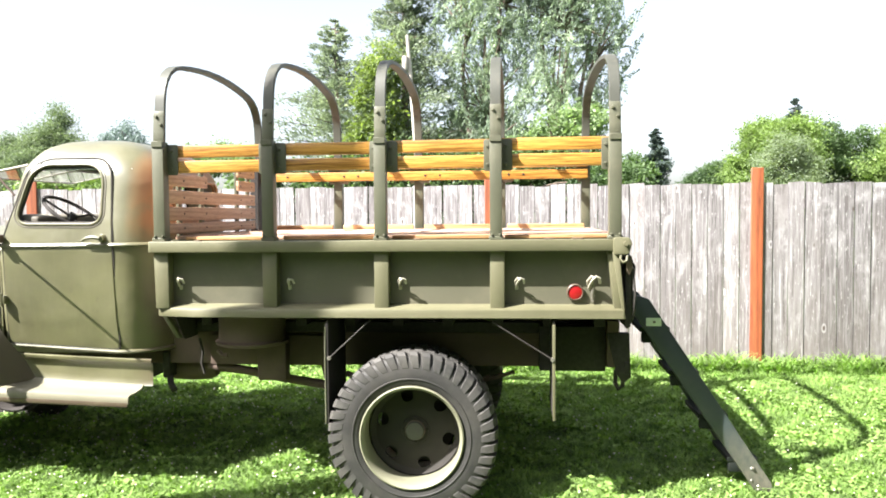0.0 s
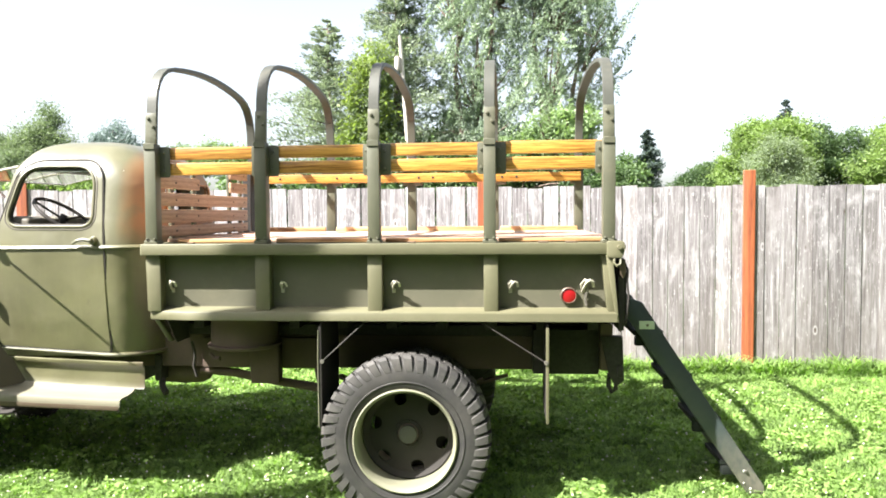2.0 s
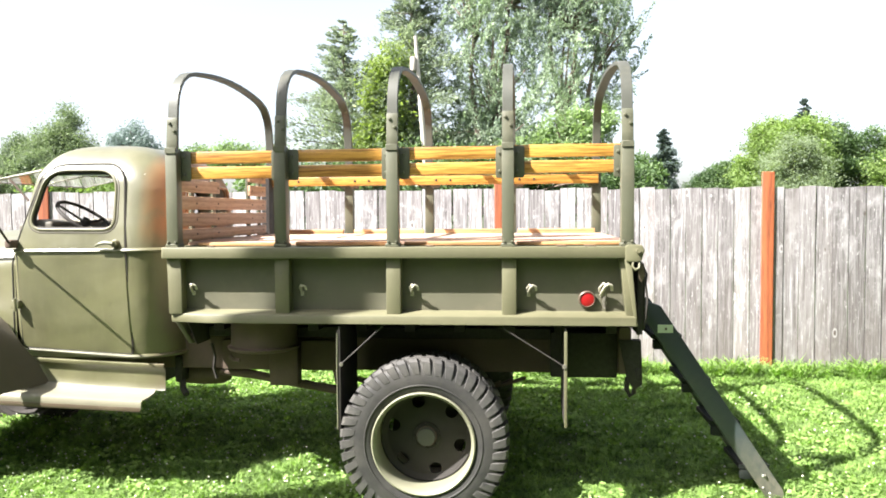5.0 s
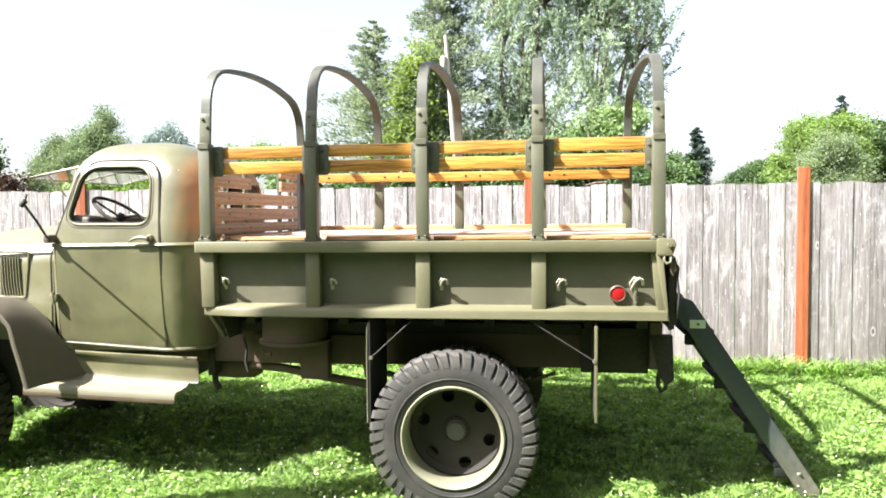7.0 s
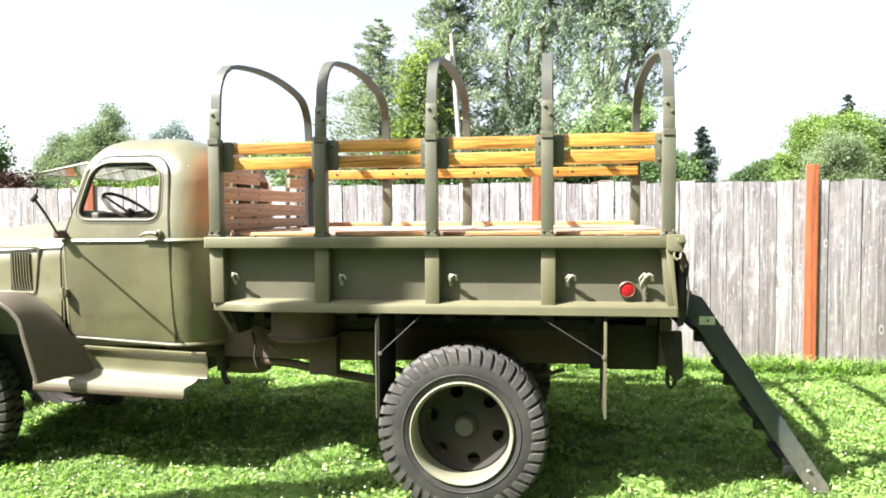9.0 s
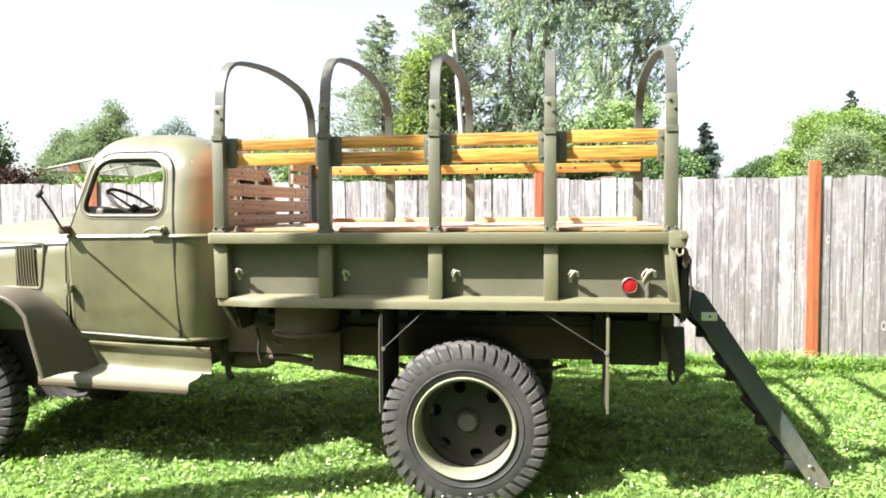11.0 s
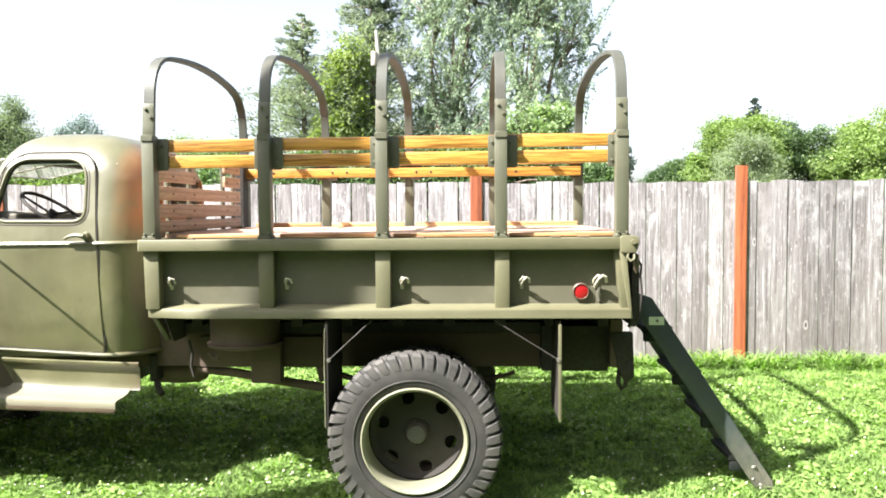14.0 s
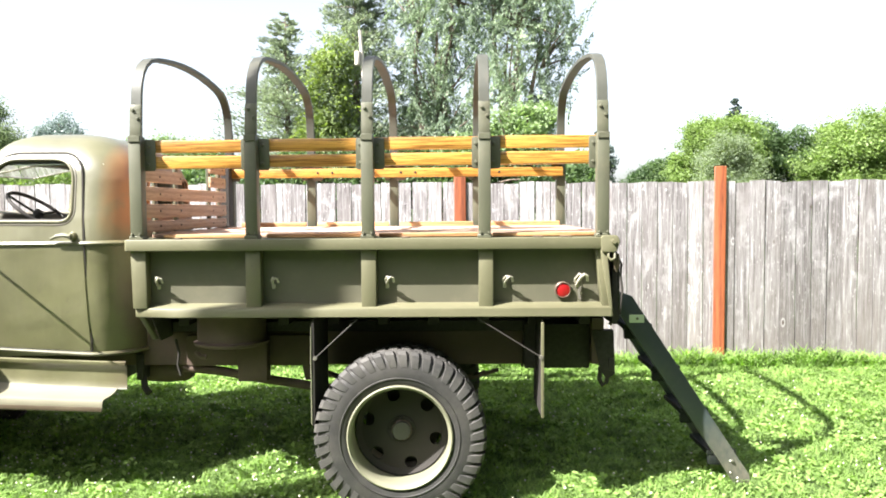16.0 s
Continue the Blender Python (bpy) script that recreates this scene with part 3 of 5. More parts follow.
def fence():
    f = thing("fence", (1.0, FENCE_Y, 0.18), "tall weathered grey wooden board fence behind the truck", "fence")
    for z in (0.45, 1.15, 1.85):
        part("rail", box(-12, 14, FENCE_Y + 0.03, FENCE_Y + 0.07, z - 0.045, z + 0.045), M_RAIL, f)
    r = random.Random(8)
    for k, px in enumerate((-11.2, -8.5, -5.8, -3.09, -0.52, 1.975, 4.67, 7.36, 10.0, 12.6)):
        tall = 2.215 if k != 5 else 2.16
        b = prism(round_poly([(px - 0.062, FENCE_Y - 0.026), (px + 0.062, FENCE_Y - 0.026), (px + 0.062, FENCE_Y - 0.004), (px - 0.062, FENCE_Y - 0.004)], 0.01, 2), "z", 0.0, tall, 0.004)
        part("post", b, M_REDPOST, f, "red-brown stained square fence post")
    shapes = []
    for k in range(10):
        w, h = r.uniform(0.150, 0.1565), r.uniform(1.86, 1.885)
        cut = r.uniform(-0.006, 0.006)
        o = [(-w / 2, 0)] + [(-w / 2 + r.uniform(0, 0.003), h * q) for q in (0.3, 0.6)] + [(-w / 2, h + cut), (w / 2, h - cut)] + [(w / 2 - r.uniform(0, 0.003), h * q) for q in (0.6, 0.3)] + [(w / 2, 0)]
        shapes.append([mesh_from(prism(o, "y", 0.0, 0.02, 0.0), "board", m) for m in (M_FENCE, M_FENCE_OLD)])
    x, k = -12.0, 0
    while x < 14:
        b = part("board", shapes[r.randrange(10)][x > 4.7], M_FENCE, f)
        b.location = (x, FENCE_Y + r.uniform(-0.003, 0.009), 0.185 + 0.0025 * max(0, 4 - x))
        b.rotation_euler = (0, radians(r.uniform(-0.25, 0.25)), radians(r.uniform(-0.8, 0.8)))
        x += 0.1585 + (r.random() < 0.25) * r.uniform(0, 0.008)
        k += 1


fence()


# ---------- trees beyond the fence ----------
def limb_points(a, b, sag, rng, n=5):
    a, b = np.array(a, float), np.array(b, float)
    t = np.linspace(0, 1, n)[:, None]
    p = a + (b - a) * t + rng.normal(size=(n, 3)) * 0.018 * np.linalg.norm(b - a) * (t * (1 - t) * 4)
    p[:, 2] += sag * (t * (1 - t) * 4)[:, 0]
    return p


def broad_tree(name, x, y, base, lobes, leaf, mat, label, clumps=140, per=80, clump=0.45, seed=1, stems=1, droop=0.0, trunk_r=0.16, category="tree", spray=0.0, slim=0.62):
    """lobes: (dx, z, rx, rz) of the crown; leaves sit in clumps near the lobes' skins, on limbs from the stems."""
    rng = np.random.default_rng(seed)
    tree = thing(name, (x, y, base), label, category, "garden trees" if y < 5 else "trees behind the fence")
    top = max(z + 0.6 * rz for _, z, _, rz in lobes)
    wood_bm = bmesh.new()
    feet = [(x + rng.normal() * 0.25 * (stems > 1), y + rng.normal() * 0.2 * (stems > 1)) for _ in range(stems)]
    for k, (fx, fy) in enumerate(feet):
        dx, z, rx, rz = lobes[k % len(lobes)]
        p = limb_points((fx, fy, base - 0.1), (x + dx * 0.8, y, min(top, z + 0.5 * rz)), 0, rng, 7)
        joined(wood_bm, tube(p.tolist(), trunk_r, 7, taper=[trunk_r * (1 - 0.85 * q / 6) for q in range(7)]))
    centres = []
    weight = np.array([rx * rx * rz for _, _, rx, rz in lobes])
    for k in range(clumps):
        dx, z, rx, rz = lobes[rng.choice(len(lobes), p=weight / weight.sum())]
        d = rng.normal(size=3)
        d /= np.linalg.norm(d)
        q = rng.uniform(0.55, 1.05) if rng.random() < 0.8 else rng.uniform(0.1, 0.6)
        centres.append((x + dx + d[0] * rx * q, y + d[1] * rx * q, z + d[2] * rz * q))
        if k % 5 == 0:
            s = limb_points((x + dx * 0.7, y, z - 0.45 * rz), centres[-1], 0.1, rng, 4)
            joined(wood_bm, tube(s.tolist(), 0.03, 5, taper=[0.05, 0.035, 0.025, 0.012]))
    part("trunk", wood_bm, M_BARK, tree, "dark branching trunk")
    centres, per = np.array(centres), int(per * 1.8)
    pts = np.repeat(centres, per, 0)
    g = rng.normal(size=pts.shape) * clump * np.array([0.55, 0.55, 0.38]) * rng.uniform(0.6, 1.3, len(centres)).repeat(per)[:, None]
    if spray:
        way = rng.normal(size=centres.shape) * [0.5, 0.5, 0.35] + [0.12, 0, 0.75]
        way /= np.linalg.norm(way, axis=1)[:, None]
        along = rng.uniform(-1, 1, len(pts))
        g = g * 0.36 * (1.15 - np.abs(along))[:, None] + way.repeat(per, 0) * (along * spray)[:, None]
    g[:, 2] -= droop * (g[:, 0] ** 2 + g[:, 1] ** 2) / clump
    v, f = scattered_leaves(pts + g, leaf * slim, rng, 1.9 if slim > 0.6 else 2.8, 0.15, way.repeat(per, 0) if spray else None)
    part("crown", raw_mesh("crown", v.tolist(), f.tolist(), mat), mat, tree)
    return tree


def conifer(name, x, y, base, height, radius, mat, label, seed=1, bare=0.12, droop=0.25, tuft=0.16, levels=34, ragged=0.35, per=16, full=0.95):
    rng = np.random.default_rng(seed)
    tree = thing(name, (x, y, base), label, "tree", "trees behind the fence")
    wood_bm = tube([(x, y, base - 0.1), (x + 0.03, y, base + height * 0.5), (x, y, base + height * 0.98)], 0.1, 7, taper=[0.02 * height, 0.012 * height, 0.015])
    pts, ways = [], []
    for k in range(2 * levels):
        q = bare + (1 - bare) * (k + rng.uniform(-1.0, 1.0)) / (2 * levels)
        z = base + height * min(q, 0.985)
        reach = radius * max(1 - q, 0.0) ** full * rng.uniform(1 - ragged, 1.15) + 0.03
        for j in range(4):
            a = rng.uniform(0, 2 * np.pi)
            r = reach * rng.uniform(0.42, 1.15)
            end = np.array([x + r * math.cos(a), y + r * math.sin(a), z - droop * r * rng.uniform(-0.4, 1.7) + 0.1 * r])
            if j == 0:
                joined(wood_bm, tube([(x, y, z), tuple(end)], 0.02, 4, taper=[0.03, 0.008]))
            n = int(4.0 * min(1.0, 0.45 + 2.5 * (1 - min(q, 1.0))) * per * (0.4 + r / radius))
            t = rng.uniform(0.03, 1.05, n)[:, None] ** 0.62
            p = np.array([x, y, z]) + (end - [x, y, z]) * t
            p = p + rng.normal(size=p.shape) * np.array([0.10, 0.10, 0.09]) * (0.5 + 0.5 * r) * min(1.0, 0.15 + 2.6 * (1 - min(q, 1.0)))
            pts.append(p)
            ways.append(np.repeat(((end - [x, y, z]) / r + [0, 0, 0.35])[None], n, 0))
    part("trunk", wood_bm, M_BARK, tree, "straight dark trunk")
    v, f = scattered_leaves(np.concatenate(pts), tuft * 0.45, rng, 3.2, 0.0, np.concatenate(ways))
    part("crown", raw_mesh("crown", v.tolist(), f.tolist(), mat), mat, tree)
    return tree


def trees():
    G = 0.19
    conifer("pine_tree", -3.62, 20.6, G, 8.05, 3.5, M_NEEDLE, "tall loose green conifer with drooping tips", 11, 0.12, 0.08, 0.09, 46, 0.6, 34, 0.66)
    conifer("fir_tree", -1.3, 20.2, G, 9.9, 3.4, M_NEEDLE, "tall dense green fir behind the fence", 12, 0.1, 0.10, 0.095, 50, 0.6, 40, 0.68)
    broad_tree("leafy_tree", -2.0, 19.2, G, [(0, 5.0, 0.65, 1.6), (0.25, 6.2, 0.5, 0.9), (-0.4, 3.8, 0.7, 1.0)], 0.12, M_LEAF_F, "bright yellow-green leafy tree between dark conifers", 90, 70, 0.4, 13)
    broad_tree("poplar_tree", 1.3, 20.5, G, [(0, 6.2, 1.5, 2.6), (-0.8, 8.4, 1.2, 2.2), (0.9, 9.4, 1.5, 2.2), (0.2, 4.2, 1.6, 1.2)], 0.095, M_LEAF_A, "very tall airy poplar with silvery green leaves", 360, 85, 0.5, 14, stems=5, spray=0.75, slim=0.40)
    broad_tree("poplar_tree", 3.55, 20.0, G, [(0, 6.0, 1.6, 2.4), (0.5, 8.4, 1.6, 2.0), (-0.7, 9.6, 1.5, 1.8), (0.5, 4.0, 1.5, 1.1), (1.5, 7.2, 1.0, 2.2), (1.4, 5.2, 0.9, 0.8)], 0.095, M_LEAF_A, "very tall airy poplar with silvery green leaves", 400, 85, 0.5, 15, stems=5, spray=0.75, slim=0.40)
    # dark backing tree, added for the shadowed hollow between the poplars
    broad_tree("leafy_tree", 0.9, 22.6, G, [(0, 3.6, 1.8, 1.7), (-1.2, 3.4, 1.2, 1.4), (1.8, 3.4, 1.3, 1.2), (0.1, 5.2, 0.8, 1.0)], 0.12, M_LEAF_C, "dark leaves added for the deep shade behind tall poplars", 190, 90, 0.42, 18)
    broad_tree("leafy_tree", 3.5, 18.4, G, [(0, 3.7, 0.9, 0.9), (0.9, 4.2, 0.7, 0.8), (-1.2, 3.2, 0.8, 0.7)], 0.12, M_LEAF_E, "light green young tree in front of tall poplars", 110, 80, 0.36, 16)
    broad_tree("hedge", -0.6, 18.0, G, [(-4.4, 2.5, 1.2, 0.9), (-2.4, 2.6, 1.3, 1.0), (0, 2.7, 1.4, 1.2), (2.2, 2.7, 1.4, 1.0), (4.4, 2.6, 1.3, 0.9), (6.1, 2.2, 0.9, 0.8)], 0.12, M_LEAF_C, "dark green hedge of shrubs behind the fence", 240, 80, 0.4, 17, category="hedge")
    conifer("spruce_tree", 10.2, 40, G, 6.3, 1.7, M_NEEDLE_BLUE, "slender dark blue-green spruce standing alone", 21, 0.1, 0.25, 0.13, 40, 0.65, 40, 0.66)
    broad_tree("leafy_tree", 8.6, 40, G, [(-1.2, 3.0, 1.6, 1.6), (0.6, 3.4, 1.1, 1.5)], 0.2, M_LEAF_C, "dark green tree beside a slender spruce", 100, 70, 0.55, 22)
    broad_tree("leafy_tree", 14.9, 48, G, [(-0.9, 2.9, 0.9, 1.3), (0.4, 3.4, 1.1, 1.5), (1.6, 3.8, 1.3, 1.5)], 0.13, M_LEAF_C, "low distant dark green trees above the fence", 170, 110, 0.42, 23)
    broad_tree("leafy_tree", 13.9, 31, G, [(0, 4.1, 1.7, 1.7), (0.5, 5.1, 1.0, 1.0), (-0.6, 4.9, 1.0, 0.95), (-1.1, 3.2, 1.1, 1.2)], 0.10, M_LEAF_B, "rounded bright green leafy tree above the fence", 260, 170, 0.44, 24)
    broad_tree("leafy_tree", 13.35, 28.5, G, [(0, 3.0, 1.35, 1.6), (0, 4.1, 0.9, 0.85)], 0.07, M_LEAF_D, "grey-green feathery bush in front of bright trees", 150, 200, 0.40, 25)
    conifer("spruce_tree", 16.35, 36, G, 7.3, 2.2, M_NEEDLE_BLUE, "dark spruce tip rising behind leafy trees", 26, 0.1, 0.2, 0.11, 40, 0.6, 44, 0.7)
    broad_tree("leafy_tree", 17.0, 33, G, [(-0.6, 4.0, 1.5, 1.9), (0.8, 3.9, 1.6, 1.6), (2.4, 3.4, 1.4, 1.8)], 0.10, M_LEAF_C, "dark green rounded leafy trees above the fence", 250, 170, 0.46, 27)
    broad_tree("leafy_tree", 20.2, 31, G, [(0, 3.8, 2.0, 2.2), (1.9, 4.6, 1.8, 1.9), (4.0, 4.4, 1.8, 2.0), (-1.4, 3.0, 1.3, 1.6)], 0.12, M_LEAF_B, "large bright green leafy trees above the fence", 330, 150, 0.52, 28)
    broad_tree("leafy_tree", 22.5, 29, G, [(0, 3.5, 1.3, 1.5), (1.6, 4.0, 1.2, 1.4)], 0.16, M_PURPLE, "dark reddish leafy tree among green ones", 60, 70, 0.45, 29)
    broad_tree("leafy_tree", -17.4, 25.5, G, [(0, 2.6, 2.0, 1.5), (1.1, 5.0, 0.48, 1.25), (0.45, 4.6, 0.55, 1.0), (-0.25, 4.6, 0.6, 0.95), (-0.95, 4.0, 0.7, 1.0), (-1.5, 3.4, 0.7, 0.9), (1.6, 4.1, 0.45, 1.1), (0.2, 3.7, 1.5, 0.9)], 0.07, M_LEAF_G, "dense green pointed tree above the fence", 950, 150, 0.46, 31, slim=0.55)
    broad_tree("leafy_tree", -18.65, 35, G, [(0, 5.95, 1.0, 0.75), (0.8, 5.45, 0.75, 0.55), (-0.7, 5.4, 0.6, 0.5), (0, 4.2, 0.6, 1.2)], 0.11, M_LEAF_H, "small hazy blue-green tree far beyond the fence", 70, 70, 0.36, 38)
    broad_tree("leafy_tree", -13.5, 35, G, [(-1.6, 4.5, 1.2, 0.9), (0.3, 4.7, 1.2, 0.8), (2.3, 4.5, 1.2, 0.9)], 0.12, M_LEAF_E, "bright green distant trees behind the truck bed", 150, 110, 0.42, 33)
    broad_tree("leafy_tree", -22.7, 25, G, [(0, 3.6, 1.4, 2.3), (-1.8, 4.0, 1.6, 2.4)], 0.16, M_LEAF_C, "dark green tree at the fence's far end", 150, 90, 0.45, 34)
    broad_tree("shrub", -18.8, 23, G, [(0, 2.5, 0.9, 0.9), (-1.1, 2.6, 0.9, 0.8)], 0.12, M_PURPLE, "dark purple-leaved shrub above the fence", 70, 70, 0.4, 35, category="shrub")
    broad_tree("shrub", -6.6, 10.5, G, [(-0.7, 2.05, 0.7, 0.7), (0.4, 2.1, 0.8, 0.65), (1.5, 2.0, 0.7, 0.6)], 0.08, M_LEAF_B, "bright green sunlit shrub just behind the fence", 110, 70, 0.28, 36, category="shrub")


trees()


def trees_behind():
    """Unseen trees, added to close the place behind the camera and cut skylight."""
    for k, (x, y, h) in enumerate(((-17, -10, 7.5), (-8, -15, 9.5), (-0.5, -13, 9.0), (6, -11.5, 9.5), (10.5, -8, 9.5), (11.5, -3, 9.5), (-20, -2, 7.0), (13.5, 1.2, 8.5))):
        broad_tree("sky_block_tree", x, y, 0, [(0, h * 0.5, 3.9, h * 0.45), (2.2, h * 0.42, 2.9, h * 0.4), (-2.4, h * 0.42, 2.9, h * 0.4)], 0.22, M_LEAF_C, "broad dark green tree added out of view to block skylight", 190, 95, 1.0, 50 + k)


trees_behind()


far_pole = thing("utility_pole", (-0.33, 17.4, 0.19), "thin pale weathered utility pole leaning among the trees", "pole")
part("shaft", tube([(-0.33 - 0.069 * z, 17.4, 0.1 + z) for z in (0.0, 1.4, 2.8, 4.2, 5.6, 6.75)], 0.07, 12, taper=[0.085, 0.080, 0.074, 0.067, 0.058, 0.048]), M_POLE_FAR, far_pole)
part("transformer", lathe([(0.0, -0.2), (0.08, -0.19), (0.09, -0.16), (0.09, 0.16), (0.075, 0.2), (0.0, 0.21)], (-0.86, 17.35, 6.05), "z", 20), M_POLE, far_pole, "small pale cylinder on a bracket")
# out-of-view trunk, bent so that its shadow falls along the second stake
shadow_trunk = thing("shadow_trunk", (-5.25, -2.55, -0.045), "unseen crooked trunk added to cast a shadow on the truck", "tree")
part("trunk", tube([(-5.28, -2.55, -0.2), (-4.92, -2.55, 1.2), (-4.45, -2.55, 3.0), (-3.95, -2.55, 5.0), (-3.57, -2.55, 6.0), (-3.38, -2.55, 6.7), (-3.34, -2.55, 7.5), (-3.36, -2.55, 8.4), (-3.40, -2.55, 9.3)], 0.2, 14, taper=[0.24, 0.22, 0.20, 0.18, 0.16, 0.15, 0.16, 0.17, 0.17]), M_BARK, shadow_trunk)


# ---------- the truck ----------
truck = thing("army_truck", (1.0, 1.0, 0.0), "olive drab vintage army cargo truck parked on the lawn", "truck")
BACK_Y = 2.0          # far side of the cargo bed


def mirrored(bm):
    """The same shape on the truck's far side."""
    bmesh.ops.transform(bm, matrix=Matrix.Translation((0, 2.0, 0)) @ Matrix.Diagonal((1, -1, 1, 1)), verts=bm.verts[:])
    bmesh.ops.reverse_faces(bm, faces=bm.faces[:])
    return bm


def both(name, make, mat, parent, label=""):
    part(name, make(), mat, parent, label)
    part(name, mirrored(make()), mat, parent, label)


# cargo bed
bed = part("cargo_bed", box(0.03, 2.86, 0.135, 1.865, 1.50, 1.628, 0.004), M_BED, truck, "olive steel cargo bed with ribbed sides")
both("side_panel", lambda: box(0.04, 2.85, 0.107, 0.13, 1.17, 1.575, 0.002), M_PANEL, bed)
both("top_rail", lambda: rounded(prism([(-0.04, 0.03), (-0.02, 0.0), (2.80, 0.0), (2.80, 0.16), (-0.04, 0.16)], "z", 1.556, 1.624), 0.004, 2), M_BED, bed)


def sill():
    """Side rail below the panel: a sloping ledge over an upright face, cut back at the front."""
    bm, rings = bmesh.new(), []
    for x, y in ((0.004, 0.055), (0.25, 0.0), (2.86, 0.0)):
        rings.append([bm.verts.new(p) for p in ((x, y, 1.156), (x, y, 1.208), (x, 0.107, 1.232), (x, 0.15, 1.232), (x, 0.15, 1.156))])
    for a, b in zip(rings, rings[1:]):
        for k in range(5):
            bm.faces.new((a[k], a[(k + 1) % 5], b[(k + 1) % 5], b[k]))
    bm.faces.new(rings[0]), bm.faces.new(rings[-1])
    bmesh.ops.recalc_face_normals(bm, faces=bm.faces[:])
    return rounded(bm, 0.003, 1)


both("lower_sill", sill, M_BED, bed)
COLUMNS = ((-0.008, 0.084, 0.000, 0.086), (0.684, 0.774, 0.684, 0.774), (1.377, 1.466, 1.377, 1.465), (2.077, 2.163, 2.077, 2.163), (2.766, 2.836, 2.808, 2.866))
for a, b, c, d in COLUMNS:
    both("rib", lambda: rounded(prism([(a, 1.556), (b, 1.556), (d, 1.208), (c, 1.208)], "y", 0.032, 0.108), 0.005, 2), M_BED, bed)
both("corner_plate", lambda: rounded(prism([(2.79, 1.556), (2.83, 1.556), (2.868, 1.165), (2.868, 1.155), (2.858, 1.155)], "y", 0.004, 0.15), 0.003), M_BED, bed)
part("front_wall", box(0.0, 0.03, 0.14, 1.86, 1.165, 1.60, 0.003), M_BED, bed)
# plate added to stop sun leaking onto the chassis under the bed
part("front_splash_plate", rounded(prism([(0.17, 1.20), (1.83, 1.20), (1.62, 0.96), (0.36, 0.96)], "x", 0.031, 0.039), 0.002), M_DARK, bed)
# sills coloured dark: the shade under the bed is put into them
for k in range(9):
    x = 0.16 + 0.32 * k
    part("cross_sill", box(x, x + 0.07, 0.34, 1.66, 1.06, 1.165, 0.004), M_DARK, bed)
both("long_sill", lambda: box(0.05, 2.84, 0.52, 0.62, 0.99, 1.06, 0.004), M_DARK, bed)

# rear corner fittings and tailgate
def corner_lug():
    b = rounded(prism(round_poly([(2.795, 1.535), (2.885, 1.535), (2.905, 1.60), (2.89, 1.635), (2.795, 1.635)], 0.02, 4), "y", -0.012, 0.07), 0.006, 2)
    joined(b, lathe([(0.0, -0.03), (0.013, -0.03), (0.013, 0.0), (0.0, 0.0)], (2.865, -0.01, 1.60), "y", 12))
    return joined(b, tube([(2.84, 0.0, 1.535), (2.835, -0.01, 1.51), (2.85, -0.014, 1.49), (2.872, -0.01, 1.50), (2.876, 0.0, 1.53)], 0.008, 6))


both("corner_lug", corner_lug, M_BED, bed)
tailgate = part("tailgate", box(2.872, 2.905, 0.06, 1.94, 1.10, 1.53, 0.004), M_DARK, bed, "dark steel tailgate seen edge on")
part("tailgate_rib", box(2.90, 2.925, 0.10, 0.16, 1.12, 1.50, 0.004), M_DARK, tailgate)
part("tailgate_latch", rounded(prism([(2.868, 1.525), (2.908, 1.525), (2.912, 1.45), (2.894, 1.41), (2.876, 1.44)], "y", 0.028, 0.062), 0.006, 2), M_RUST, tailgate, "worn brown steel latch")
part("chain_hook", tube([(2.905, 0.06, 1.50), (2.925, 0.05, 1.46), (2.92, 0.05, 1.40), (2.93, 0.05, 1.30), (2.915, 0.05, 1.16)], 0.007, 6), M_DARK, tailgate, "hanging rusty chain")

# deck: planks, wooden edge strips
for k in range(11):
    y = 0.20 + 0.1462 * k
    part("deck_plank", box(0.06, 2.83, y, y + 0.141, 1.630, 1.652 + 0.003 * (k * 7 % 3), 0.003), M_DECK, bed, "worn brown deck plank" if k == 0 else "")
for x0, x1 in ((0.16, 0.70), (0.79, 1.385), (1.475, 2.08), (2.165, 2.79)):
    part("edge_strip", box(x0, x1, 0.125, 0.195, 1.629, 1.650 + 0.006 * (x0 * 7 % 1), 0.004, 2), M_DECK_EDGE, bed, "orange-brown wooden deck edge" if x0 < 0.5 else "")
    part("far_kerb", box(x0, x1, 1.81, 1.85, 1.64, 1.692, 0.006, 2), M_DECK_EDGE, bed)
for k, (x, w) in enumerate(((1.62, 0.05), (2.40, 0.06), (2.56, 0.07), (0.26, 0.04))):
    part("strap_eye", box(x, x + w, 0.03, 0.06, 1.624, 1.634, 0.002), M_RUST, bed)


# rope loops and the reflector on the near side
def rope_loop(x, lean=0.0, big=1.0):
    p = [(x - 0.020, 0.106, 1.335), (x - 0.018, 0.072, 1.352), (x - 0.006, 0.042, 1.380), (x + 0.010, 0.028, 1.396), (x + 0.024 + lean, 0.034, 1.388), (x + 0.029 + lean, 0.050, 1.362)]
    b = tube([((q - x) * big + x, y, (z - 1.36) * big + 1.36) for q, y, z in p], 0.0075 * big, 7)
    q = [(x - 0.026, 0.104, 1.350), (x - 0.030, 0.074, 1.372), (x - 0.012, 0.050, 1.398), (x + 0.002, 0.038, 1.388)]
    joined(b, tube([((q0 - x) * big + x, y, (z - 1.36) * big + 1.36) for q0, y, z in q], 0.0055 * big, 6))
    return joined(b, box(x - 0.028, x - 0.006, 0.101, 0.108, 1.318, 1.346, 0.003))


